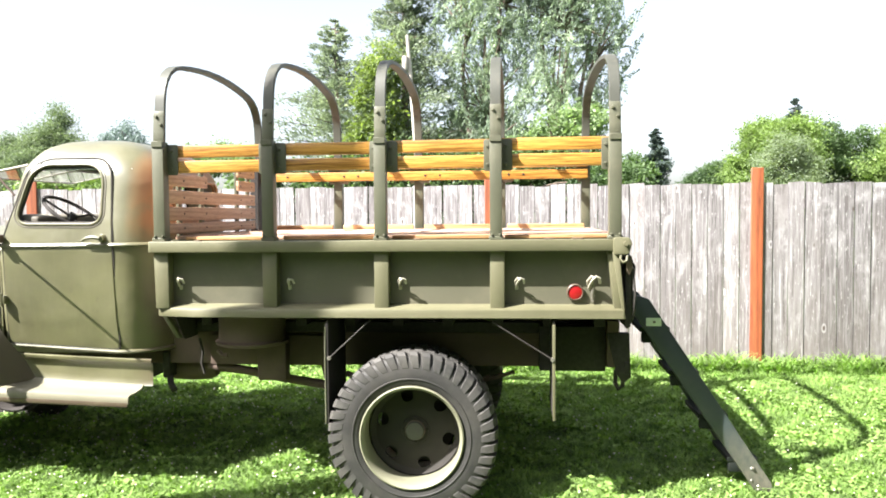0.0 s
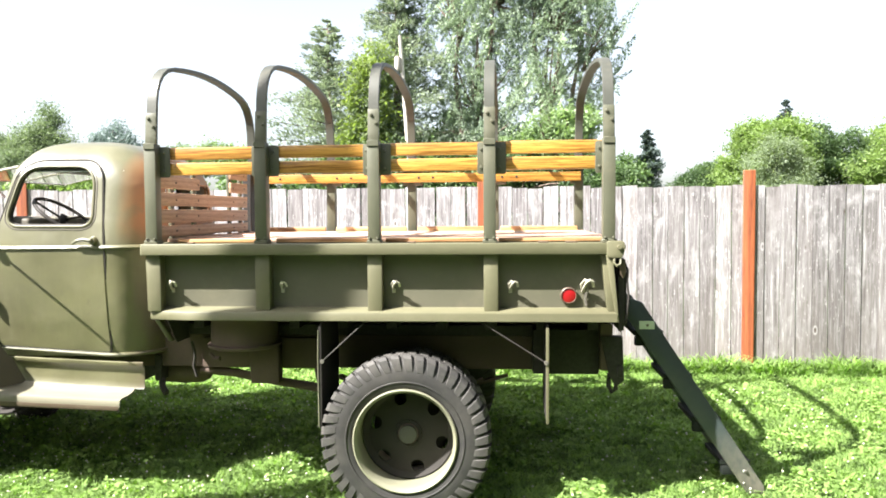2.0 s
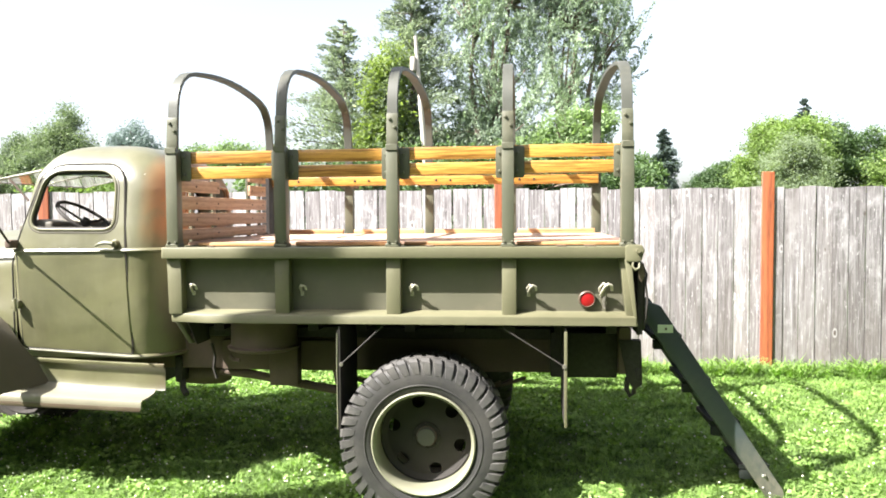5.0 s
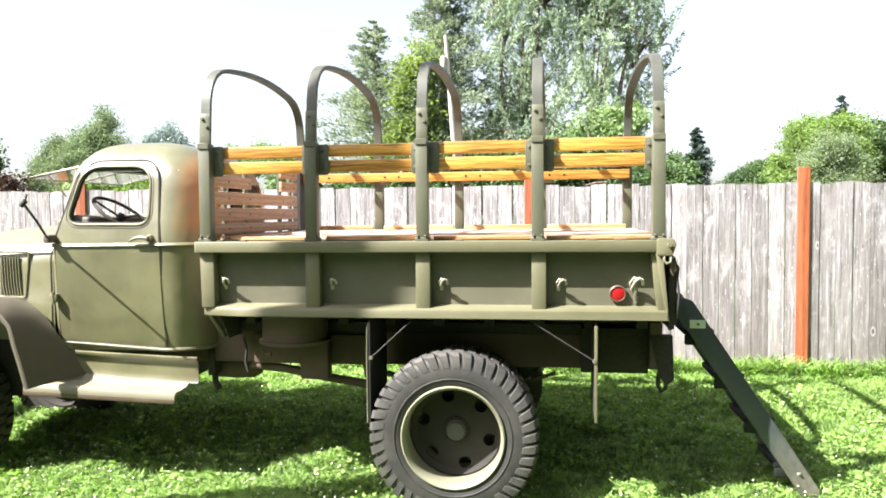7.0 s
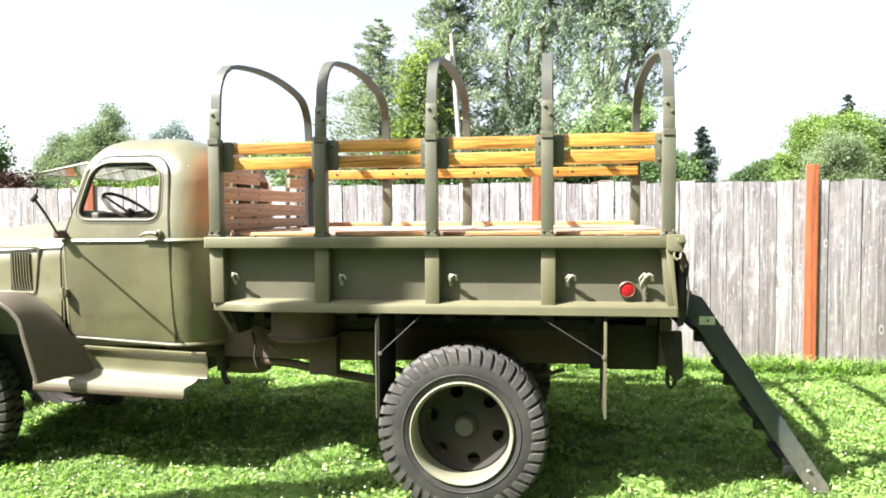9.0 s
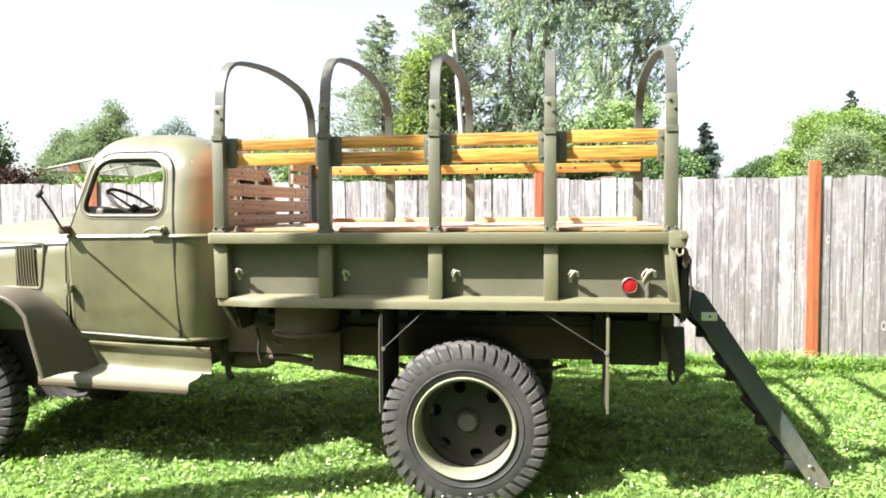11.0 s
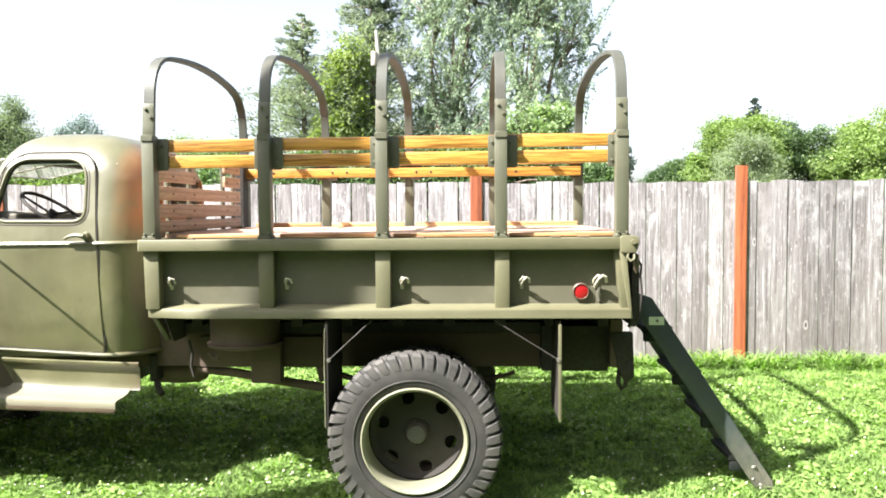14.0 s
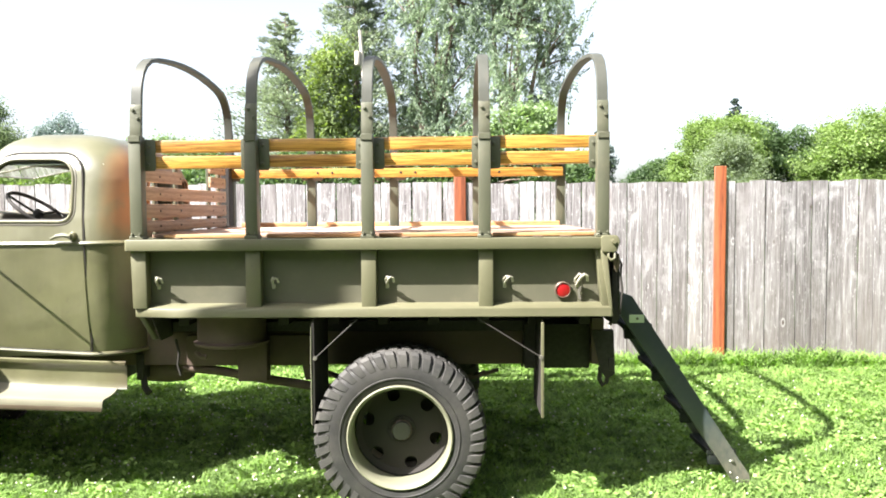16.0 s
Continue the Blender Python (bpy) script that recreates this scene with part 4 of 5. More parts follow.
for x, big in ((0.150, 0.95), (0.852, 0.85), (1.543, 0.95), (2.252, 0.95), (2.69, 1.2)):
    part("rope_loop", rope_loop(x, 0.0, big), M_LOOP, bed, "small bent rope hook")
part("hook_chain", tube([(2.685, 0.07, 1.37), (2.69, 0.08, 1.33), (2.682, 0.088, 1.29), (2.69, 0.095, 1.25)], 0.010, 6), M_CHAIN, bed)
reflector = part("reflector", lathe([(0.046, 0.0), (0.052, -0.012), (0.050, -0.024), (0.044, -0.028), (0.041, -0.022)], (2.583, 0.107, 1.305), "y", 32, caps=False), M_RING, bed, "round side reflector with a pale metal ring")
part("lens", lathe([(0.0, -0.026), (0.022, -0.025), (0.041, -0.020), (0.041, -0.004)], (2.583, 0.107, 1.305), "y", 32), M_RED, reflector, "red glass lens")


# posts, bows, slats
POSTS = (0.0, 0.69, 1.383, 2.078, 2.776)
PW = 0.072


def bow_profile():
    """(y, z) of the bow's middle line, near side to far side."""
    half = [(0.065, 2.225), (0.070, 2.30), (0.078, 2.40), (0.088, 2.50), (0.105, 2.57), (0.135, 2.626), (0.185, 2.68), (0.26, 2.722), (0.365, 2.750), (0.50, 2.769), (0.64, 2.784), (0.80, 2.796), (1.0, 2.801)]
    return half + [(2.0 - y, z) for y, z in half[-2::-1]]


def bow(x0):
    prof = bow_profile()
    bm, rings = bmesh.new(), []
    for k, (y, z) in enumerate(prof):
        a, b = prof[max(k - 1, 0)], prof[min(k + 1, len(prof) - 1)]
        n = Vector((-(b[1] - a[1]), b[0] - a[0])).normalized() * 0.013
        rings.append([bm.verts.new(p) for p in ((x0 + 0.004, y + n.x, z + n.y), (x0 + PW - 0.004, y + n.x, z + n.y), (x0 + PW - 0.004, y - n.x, z - n.y), (x0 + 0.004, y - n.x, z - n.y))])
    for a, b in zip(rings, rings[1:]):
        for j in range(4):
            bm.faces.new((a[j], a[(j + 1) % 4], b[(j + 1) % 4], b[j]))
    bm.faces.new(rings[0]), bm.faces.new(rings[-1])
    bmesh.ops.recalc_face_normals(bm, faces=bm.faces[:])
    return rounded(bm, 0.003, 1, 50)


def bolt(x, y, z, r=0.011):
    return lathe([(0.0, -0.012), (r * 0.8, -0.010), (r, -0.004), (r, 0.004)], (x, y, z), "y", 10)


def post(x0):
    b = rounded(prism([(x0, 0.025), (x0 + PW, 0.025), (x0 + PW, 0.10), (x0 + PW - 0.01, 0.10), (x0 + PW - 0.01, 0.036), (x0 + 0.01, 0.036), (x0 + 0.01, 0.10), (x0, 0.10)], "z", 1.624, 2.238), 0.003)
    joined(b, box(x0 - 0.006, x0 + PW + 0.006, 0.017, 0.105, 1.624, 1.646, 0.003))
    joined(b, bolt(x0 + 0.012, 0.02, 1.655, 0.008), bolt(x0 + PW - 0.012, 0.02, 1.655, 0.008))
    return joined(b, box(x0 + 0.001, x0 + PW - 0.001, 0.018, 0.03, 2.205, 2.241, 0.002))


def splice(x0):
    """The flat bar bolted over the foot of the bow."""
    line = [(0.0500, 2.236), (0.0550, 2.30), (0.0630, 2.40), (0.0665, 2.430)]
    outline = [(y - 0.008, z - 0.001) for y, z in line] + [(y + 0.004, z) for y, z in line[::-1]]
    b = rounded(prism(outline, "x", x0 + 0.002, x0 + PW - 0.002), 0.002)
    return joined(b, bolt(x0 + 0.022, 0.054, 2.395, 0.010), bolt(x0 + PW - 0.020, 0.050, 2.345, 0.010))


for k, x0 in enumerate(POSTS):
    rack_post = part("stake", post(x0), M_POST, truck, "olive steel stake post with riveted foot" if k == 0 else "")
    part("stake", moved(post(x0), Matrix.Translation((0, 1.885, 0))), M_POST, truck)
    hoop = part("cover_bow", bow(x0), M_BOW, truck, "arched olive steel bow for a canvas cover" if k == 0 else "")
    part("splice_plate", splice(x0), M_POST, hoop)
    part("splice_plate", mirrored(splice(x0)), M_POST, hoop)


def bracket(x0, x1):
    b = rounded(prism(round_poly([(x0, 2.035), (x1, 2.035), (x1, 2.225), (x0, 2.225)], 0.015, 4), "y", 0.098, 0.106), 0.002)
    for z in (2.075, 2.185):
        joined(b, bolt((x0 + x1) / 2, 0.097, z, 0.010))
    return b


def slats(far):
    flip = mirrored if far else (lambda b: b)
    if far:
        for z0, z1 in ((2.060, 2.136), (2.155, 2.231)):
            part("rack_slat", flip(box(0.04, 2.825, 0.107, 0.132, z0, z1, 0.006, 2)), M_SLAT, truck)
    for k in range(4):
        a, b = POSTS[k] + PW, POSTS[k + 1]
        lift = 0.006 * (k - 1.5) / 1.5
        for z0, z1 in () if far else ((2.055, 2.131), (2.150, 2.226)):
            part("rack_slat", flip(box(a - 0.03, b + 0.03, 0.107, 0.132, z0 + lift, z1 + lift, 0.006, 2)), M_SLAT, truck, "varnished orange-brown wooden slat" if k == 0 and not far else "")
        part("slat_bracket", flip(bracket(a - 0.02, a + 0.062)), M_SLAT_BRACKET, truck)
        part("slat_bracket", flip(bracket(b - 0.038, b + 0.01)), M_POST, truck)


slats(False)
slats(True)
for x in POSTS[:-1]:
    for d in (0.10, 0.22) if x else (0.3,):
        part("slat_bolt", bolt(x + d, 1.874, 2.100, 0.011), M_DARK, truck)

# front rack: slats across the bed with a gap for the cab's rear window
for z0, z1 in ((1.665, 1.735), (1.752, 1.838), (1.860, 1.945)):
    part("front_slat", box(0.045, 0.068, 0.11, 1.71, z0, z1, 0.005, 2), M_SLAT_Y, truck, "brown wooden front rack slat" if z0 < 1.7 else "")
for z0, z1 in ((1.972, 2.052), (2.078, 2.155)):
    part("front_slat", box(0.045, 0.068, 0.11, 0.72, z0, z1, 0.005, 2), M_SLAT_Y, truck)
    part("front_slat", box(0.045, 0.068, 1.34, 1.71, z0, z1, 0.005, 2), M_SLAT_Y, truck)
for y in (0.30, 0.66, 1.35, 1.60):
    part("rack_upright", box(0.022, 0.044, y, y + 0.05, 1.60, 2.16, 0.004), M_POST, truck)
    for z in (1.70, 1.795, 1.90, 2.01, 2.115):
        part("rivet", lathe([(0.0, 0.005), (0.006, 0.004), (0.007, 0.0)], (0.068, y + 0.025, z), "x", 8), M_DARK, truck)
part("rack_end_post", box(0.0, 0.07, 1.79, 1.90, 1.60, 2.16, 0.004), M_DARK, truck)

# ---------- wheels ----------
WX, WR = 1.602, 0.437


def tyre(y0, width):
    """The tyre's carcass, its outer side at y0."""
    w = width
    prof = [(0.300, 0.035), (0.316, 0.014), (0.338, 0.004), (0.375, 0.0), (0.415, 0.003), (0.450, 0.010), (0.482, 0.024), (0.494, 0.045), (0.497, w / 2)]
    prof += [(r, w - h) for r, h in prof[-2::-1]]
    b = lathe(prof, (WX, y0, WR), "y", 96, caps=False)
    joined(b, lathe([(0.352, 0.003), (0.356, -0.003), (0.361, -0.003), (0.365, 0.003)], (WX, y0, WR), "y", 96, caps=False))
    return b


def tread(y0, width, count=42):
    """Cleats on both shoulders."""
    bm = bmesh.new()
    for side in (0, 1):
        for k in range(count):
            a = 2 * math.pi * (k + 0.5 * side) / count
            g = 2 * math.pi / count * 0.66
            s = (lambda h: h) if side == 0 else (lambda h: width - h)
            skew = 0.035 if side == 0 else -0.035
            rows = [(0.425, 0.003, 0.86), (0.462, 0.002, 0.92), (0.500, 0.012, 1.0), (0.518, 0.034, 1.0), (0.518, width * 0.47, 0.95)]
            ring = []
            for n, (r, h, q) in enumerate(rows):
                for d in (-0.5, 0.5):
                    ang = a + g * d * q + skew * n / 2
                    ring.append(bm.verts.new((WX + r * math.cos(ang), y0 + s(h), WR + r * math.sin(ang))))
            low = []
            for n, (r, h, q) in enumerate(rows):
                for d in (-0.5, 0.5):
                    ang = a + g * d * q * 1.12 + skew * n / 2
                    low.append(bm.verts.new((WX + (r - 0.028) * math.cos(ang), y0 + s(h + 0.012), WR + (r - 0.028) * math.sin(ang))))
            for n in range(len(rows) - 1):
                i = 2 * n
                bm.faces.new((ring[i], ring[i + 1], ring[i + 3], ring[i + 2]))
                bm.faces.new((ring[i], ring[i + 2], low[i + 2], low[i]))
                bm.faces.new((ring[i + 1], low[i + 1], low[i + 3], ring[i + 3]))
            bm.faces.new((ring[0], low[0], low[1], ring[1]))
            bm.faces.new((ring[-2], ring[-1], low[-1], low[-2]))
    bmesh.ops.recalc_face_normals(bm, faces=bm.faces[:])
    return bm


def disc(y0):
    """The dished wheel disc with six hand holes."""
    holes = [(0.215 * math.cos(radians(a)), 0.215 * math.sin(radians(a))) for a in (-16, 44, 104, 164, 224, 284)]
    R, n = 0.040, 168
    fine = np.linspace(0.075, 0.288, 36)
    depth = np.interp(fine, [0.075, 0.13, 0.19, 0.25, 0.288], [0.195, 0.200, 0.208, 0.214, 0.196])
    bm = bmesh.new()
    rings = [[bm.verts.new((WX + r * math.cos(2 * math.pi * j / n), y0 + d, WR + r * math.sin(2 * math.pi * j / n))) for j in range(n)] for r, d in zip(fine, depth)]
    for a, b in zip(rings, rings[1:]):
        for j in range(n):
            bm.faces.new((a[j], a[(j + 1) % n], b[(j + 1) % n], b[j]))
    flat = lambda c: Vector((c.x - WX, c.z - WR))
    bmesh.ops.delete(bm, geom=[f for f in bm.faces if any((flat(f.calc_center_median()) - Vector(h)).length < R for h in holes)], context="FACES")
    for v in bm.verts:
        if v.is_boundary:
            for h in holes:
                d = flat(v.co) - Vector(h)
                if d.length < R * 1.4:
                    d = Vector(h) + d.normalized() * R
                    v.co.x, v.co.z = WX + d.x, WR + d.y
    bmesh.ops.recalc_face_normals(bm, faces=bm.faces[:])
    bmesh.ops.solidify(bm, geom=bm.faces[:], thickness=0.008)
    return bm


def worn(bm, outer):
    """Shrinks the inner tyre of a pair a little, in place of the shade hiding it."""
    if not outer:
        bmesh.ops.scale(bm, vec=(0.95, 1, 0.95), space=Matrix.Translation((-WX, 0, -WR)), verts=bm.verts[:])
    return bm


def wheel(y0, outer):
    w = part("wheel", worn(tyre(y0, 0.205), outer), M_TYRE, truck, "large rear wheel with a heavy cleated tyre" if outer else "")
    part("tread", worn(tread(y0, 0.205), outer), M_CLEAT, w, "", 20)
    part("rim", lathe([(0.296, 0.20), (0.290, 0.10), (0.288, 0.05), (0.291, 0.02), (0.300, 0.004), (0.309, -0.006), (0.317, -0.002), (0.316, 0.014), (0.308, 0.03), (0.304, 0.06), (0.304, 0.20)], (WX, y0, WR), "y", 72, True), M_RIM, w, "pale olive rim ring")
    if outer:
        part("wheel_disc", disc(y0), M_DISC, w, "dark dished disc with six round holes")
        part("hub_cap", lathe([(0.0, 0.142), (0.042, 0.143), (0.054, 0.146), (0.058, 0.155), (0.059, 0.182)], (WX, y0, WR), "y", 32), M_HUB, w, "greasy grey hub cap")
        part("hub_flange", lathe([(0.0, 0.178), (0.084, 0.180), (0.094, 0.205)], (WX, y0, WR), "y", 32), M_DISC, w)
        # dark disc added behind the hand holes so that they look black
        part("brake_drum", lathe([(0.0, 0.305), (0.235, 0.305), (0.24, 0.33)], (WX, y0, WR), "y", 40), M_DISC, w)
        for k in range(8):
            a = 2 * math.pi * k / 8
            part("hub_bolt", lathe([(0.0, -0.006), (0.009, -0.006), (0.011, 0.0), (0.011, 0.012)], (WX + 0.075 * math.cos(a), y0 + 0.178, WR + 0.075 * math.sin(a)), "y", 6), M_DISC, w)
    return w


wheel(-0.03, True)
wheel(0.27, False)
for y0 in (1.80, 1.525):
    w = part("wheel", tyre(y0, 0.205), M_TYRE, truck)
    part("tread", tread(y0, 0.205), M_CLEAT, w, "", 20)
    part("rim", lathe([(0.300, 0.165), (0.288, 0.05), (0.317, -0.002), (0.304, 0.06)], (WX, y0, WR), "y", 40, True), M_RIM, w)
for y0 in (0.17, 1.62):
    # far wheel gets a dark colour in place of the shade under the truck
    w = part("wheel", moved(tyre(y0, 0.205), Matrix.Translation((-3.69, 0, 0))), M_TYRE if y0 < 1 else M_DARK, truck)
    part("tread", moved(tread(y0, 0.205), Matrix.Translation((-3.69, 0, 0))), M_TYRE if y0 < 1 else M_DARK, w, "", 20)
    part("rim", moved(lathe([(0.300, 0.165), (0.288, 0.05), (0.317, -0.002), (0.304, 0.06)], (WX, y0, WR), "y", 40, True), Matrix.Translation((-3.69, 0, 0))), M_DARK, w)
    part("wheel_disc", lathe([(0.0, 0.08), (0.12, 0.08), (0.20, 0.11), (0.298, 0.10), (0.298, 0.115), (0.0, 0.115)], (WX - 3.69, y0, WR), "y", 32), M_DISC, w)
part("rear_axle", joined(tube([(WX, 0.14, WR), (WX, 0.7, WR), (WX, 1.3, WR), (WX, 1.86, WR)], 0.065, 12), lathe([(0.0, -0.19), (0.10, -0.17), (0.17, -0.06), (0.17, 0.06), (0.10, 0.17), (0.0, 0.19)], (WX, 1.0, WR), "y", 20)), M_CHASSIS, truck)
part("front_axle", tube([(WX - 3.69, 0.2, WR), (WX - 3.69, 0.6, 0.40), (WX - 3.69, 1.4, 0.40), (WX - 3.69, 1.8, WR)], 0.045, 10), M_CHASSIS, truck)

# ---------- chassis and underside ----------
both("frame_rail", lambda: box(-2.6, 2.86, 0.56, 0.64, 0.76, 0.985, 0.006), M_CHASSIS, truck)
for x in (-2.4, -0.9, 0.1, 0.95, 2.1, 2.75):
    part("cross_member", box(x, x + 0.09, 0.64, 1.36, 0.79, 0.96, 0.005), M_CHASSIS, truck)
# dark colour here stands for the shade below the tail
both("rear_step_box", lambda: rounded(prism([(2.38, 0.76), (2.80, 0.76), (2.82, 1.05), (2.38, 1.05)], "y", 0.42, 0.56), 0.008, 2), M_DARK, truck)
part("rear_cross_bar", box(2.80, 2.88, 0.35, 1.65, 0.80, 1.10, 0.006), M_CHASSIS, truck)


def tow_bracket():
    b = rounded(prism([(2.80, 0.98), (2.94, 0.98), (2.95, 0.70), (2.90, 0.66), (2.86, 0.72)], "y", 0.34, 0.40), 0.006)
    joined(b, tube([(2.86, 0.37, 0.74), (2.855, 0.37, 0.66), (2.875, 0.37, 0.62), (2.90, 0.37, 0.64), (2.905, 0.37, 0.70)], 0.014, 8))
    return joined(b, box(2.905, 2.945, 0.33, 0.36, 0.72, 0.80, 0.01, 2))


both("tow_bracket", lambda: moved(tow_bracket(), Matrix.Translation((0, 0, 0.04))), M_DARK, truck)


def leaf_spring():
    b = bmesh.new()
    for k in range(6):
        l, z = 0.62 - 0.085 * k, 0.60 - 0.016 * k
        joined(b, sheet([[(WX + l * u, y, z + 0.11 * u * u - 0.0) for u in np.linspace(-1, 1, 11)] for y in (0.565, 0.635)], 0.012))
    return b


both("leaf_spring", leaf_spring, M_CHASSIS, truck)
both("spring_hanger", lambda: rounded(prism([(0.90, 0.80), (1.02, 0.80), (0.99, 0.66), (0.93, 0.66)], "y", 0.54, 0.66), 0.005), M_CHASSIS, truck)
part("exhaust_pipe", tube([(0.10, 0.60, 0.735), (0.35, 0.58, 0.715), (0.65, 0.56, 0.665), (1.12, 0.54, 0.60)], 0.030, 10), M_CHASSIS, truck, "dark exhaust pipe")
part("muffler", moved(lathe([(0.0, -0.19), (0.06, -0.18), (0.085, -0.13), (0.092, 0.0), (0.085, 0.13), (0.06, 0.18), (0.0, 0.19)], (0, 0, 0), "x", 20), Matrix.Translation((-0.07, 0.73, 0.70))), M_CHASSIS, truck)
part("air_tank", lathe([(0.0, 0.935), (0.20, 0.935), (0.232, 0.945), (0.238, 0.962), (0.215, 0.972), (0.215, 1.165), (0.0, 1.165)], (0.50, 0.36, 0.0), "z", 40), M_CHASSIS, truck, "round dirty brown drum under the bed")
part("side_box", box(0.14, 1.02, 0.525, 0.558, 0.76, 0.965, 0.01, 2), M_CHASSIS, truck)
part("step_hanger", rounded(prism([(0.52, 0.94), (0.72, 0.94), (0.72, 0.69), (0.53, 0.69)], "y", 0.36, 0.46), 0.01, 2), M_CHASSIS, truck)
part("brake_hose", tube([(0.09, 0.47, 0.95), (0.11, 0.47, 0.86), (0.10, 0.47, 0.78), (0.12, 0.47, 0.71)], 0.010, 6), M_DARK, truck)
part("bed_brace", rounded(prism([(0.10, 1.16), (0.145, 1.16), (0.355, 0.975), (0.31, 0.975)], "x", 0.0, 0.03), 0.003), M_BRACKET, truck, "olive angled brace under the bed")
part("drain_cock", tube([(0.28, 0.30, 0.90), (0.31, 0.30, 0.865), (0.35, 0.30, 0.865)], 0.016, 8), M_CHASSIS, truck)


def mud_flap(x, bottom):
    return box(x, x + 0.012, 0.02, 0.50, bottom, 1.14, 0.002)


def flap_edge(x, bottom):
    return rounded(prism(round_poly([(x - 0.003, bottom), (x + 0.013, bottom), (x + 0.014, 1.12), (x - 0.004, 1.12)], 0.004, 2), "y", 0.006, 0.022), 0.002)


for x, z, slope in ((1.080, 0.50, ((1.36, 1.15), (1.098, 0.91))), (2.448, 0.545, ((2.06, 1.15), (2.445, 0.912)))):
    flap = part("mud_flap", mud_flap(x, z), M_DARK, truck, "black hanging mud flap")
    part("flap_edge", flap_edge(x, z), M_BED if x > 2 else M_DARK, flap, "olive steel edge strip" if x > 2 else "")
    if x < 2:
        # thin pale line down the front flap's edge
        part("edge_wire", tube([(x - 0.006, 0.004, z + 0.01), (x - 0.007, 0.002, 0.9), (x - 0.004, 0.004, 1.10)], 0.0035, 6), M_RIM, flap, "thin pale line along the edge")
    (ax, az), (bx, bz) = slope
    part("stay_rod", tube([(ax, 0.03, az), (bx, 0.01, bz)], 0.0045, 6), M_DARK, flap)
    part("rod_eye", lathe([(0.0, -0.012), (0.013, -0.01), (0.013, 0.01)], (bx, 0.01, bz), "y", 10), M_CHAIN, flap)
    part("mud_flap", mirrored(mud_flap(x, z)), M_DARK, truck)

# ---------- cab ----------
CY = 1.0
REAR, FRONT = -0.135, -1.235
ROOF, CORNER = 0.296, 0.26          # roof's rise, radius of the rear corners


def half_width(z):
    return float(np.interp(z, [0.86, 0.92, 1.1, 1.3, 1.58, 1.75, 2.05, 2.2], [0.664, 0.680, 0.704, 0.717, 0.724, 0.702, 0.645, 0.608]))


def cab_plan(z):
    """Front, rear, half width and the two corner radii of the cab at a height."""
    front = float(np.interp(z, [0.86, 1.6, 1.66, 2.05, 2.2], [FRONT, FRONT, -1.205, -1.119, -1.091]))
    rear = float(np.interp(z, [0.86, 1.7, 2.0, 2.2], [REAR, REAR, REAR - 0.012, REAR - 0.080]))
    w, rr, rf = half_width(z), CORNER, 0.10
    if z > 2.04:
        u = min((z - 2.04) / ROOF, 1.0)
        s = max(1 - u ** 2.5, 0.0) ** (1 / 2.5)
        mid = (front + rear) / 2 - 0.134
        front, rear, w = mid + (front - mid) * s, mid + (rear - mid) * s, w * s
        rr, rf = rr * s + 0.05 * (1 - s) * s, rf * s + 0.09 * (1 - s) * s
    return front, rear, w, rr, rf


def cab_ring(z):
    f, r, w, rr, rf = cab_plan(z)
    out = []
    n = 46
    for k in range(n):                                         # near side, front to rear
        x = f + rf + (r - rr - f - rf) * k / (n - 1)
        out.append((x, CY - w, z))
    out += [(r - rr + rr * math.sin(a), CY - w + rr - rr * math.cos(a), z) for a in np.linspace(0, math.pi / 2, 12)[1:-1]]
    out += [(r, y, z) for y in np.linspace(CY - w + rr, CY + w - rr, 30)]
    out += [(r - rr + rr * math.cos(a), CY + w - rr + rr * math.sin(a), z) for a in np.linspace(0, math.pi / 2, 12)[1:-1]]
    out += [(r - rr + (f + rf - r + rr) * k / (n - 1), CY + w, z) for k in range(n)]
    out += [(f + rf - rf * math.sin(a), CY + w - rf + rf * math.cos(a), z) for a in np.linspace(0, math.pi / 2, 7)[1:-1]]
    out += [(f, y, z) for y in np.linspace(CY + w - rf, CY - w + rf, 30)]
    out += [(f + rf - rf * math.cos(a), CY - w + rf - rf * math.sin(a), z) for a in np.linspace(0, math.pi / 2, 7)[1:-1]]
    return out


WINDOW = round_poly([(-1.092, 1.740), (-0.496, 1.736), (-0.502, 2.124), (-0.990, 2.126)], [0.08, 0.08, 0.14, 0.17], 8)


def side(z):
    """The near side's y at a height."""
    return CY - cab_plan(z)[2]


REAR_WINDOW = round_poly([(0.62, 1.80), (1.38, 1.80), (1.36, 2.03), (0.64, 2.03)], 0.07, 6)


def inside(p, poly):
    hit = False
    for (ax, ay), (bx, by) in zip(poly, poly[1:] + poly[:1]):
        if (ay > p[1]) != (by > p[1]) and p[0] < (bx - ax) * (p[1] - ay) / (by - ay) + ax:
            hit = not hit
    return hit


def nearest(p, poly):
    best, at = 9e9, None
    p = Vector(p)
    for a, b in zip(poly, poly[1:] + poly[:1]):
        a, b = Vector(a), Vector(b)
        t = min(max((p - a).dot(b - a) / max((b - a).length_squared, 1e-12), 0), 1)
        q = a + (b - a) * t
        if (q - p).length < best:
            best, at = (q - p).length, q
    return at


def cut(bm, poly, key, put, region):
    """Opens a hole in a fine mesh and draws its border onto the outline."""
    doomed = [f for f in bm.faces if region(f.calc_center_median()) and inside(key(f.calc_center_median()), poly)]
    bmesh.ops.delete(bm, geom=doomed, context="FACES")
    for v in bm.verts:
        if v.is_boundary and region(v.co):
            q = nearest(key(v.co), poly)
            if (q - Vector(key(v.co))).length < 0.035:
                put(v, q)


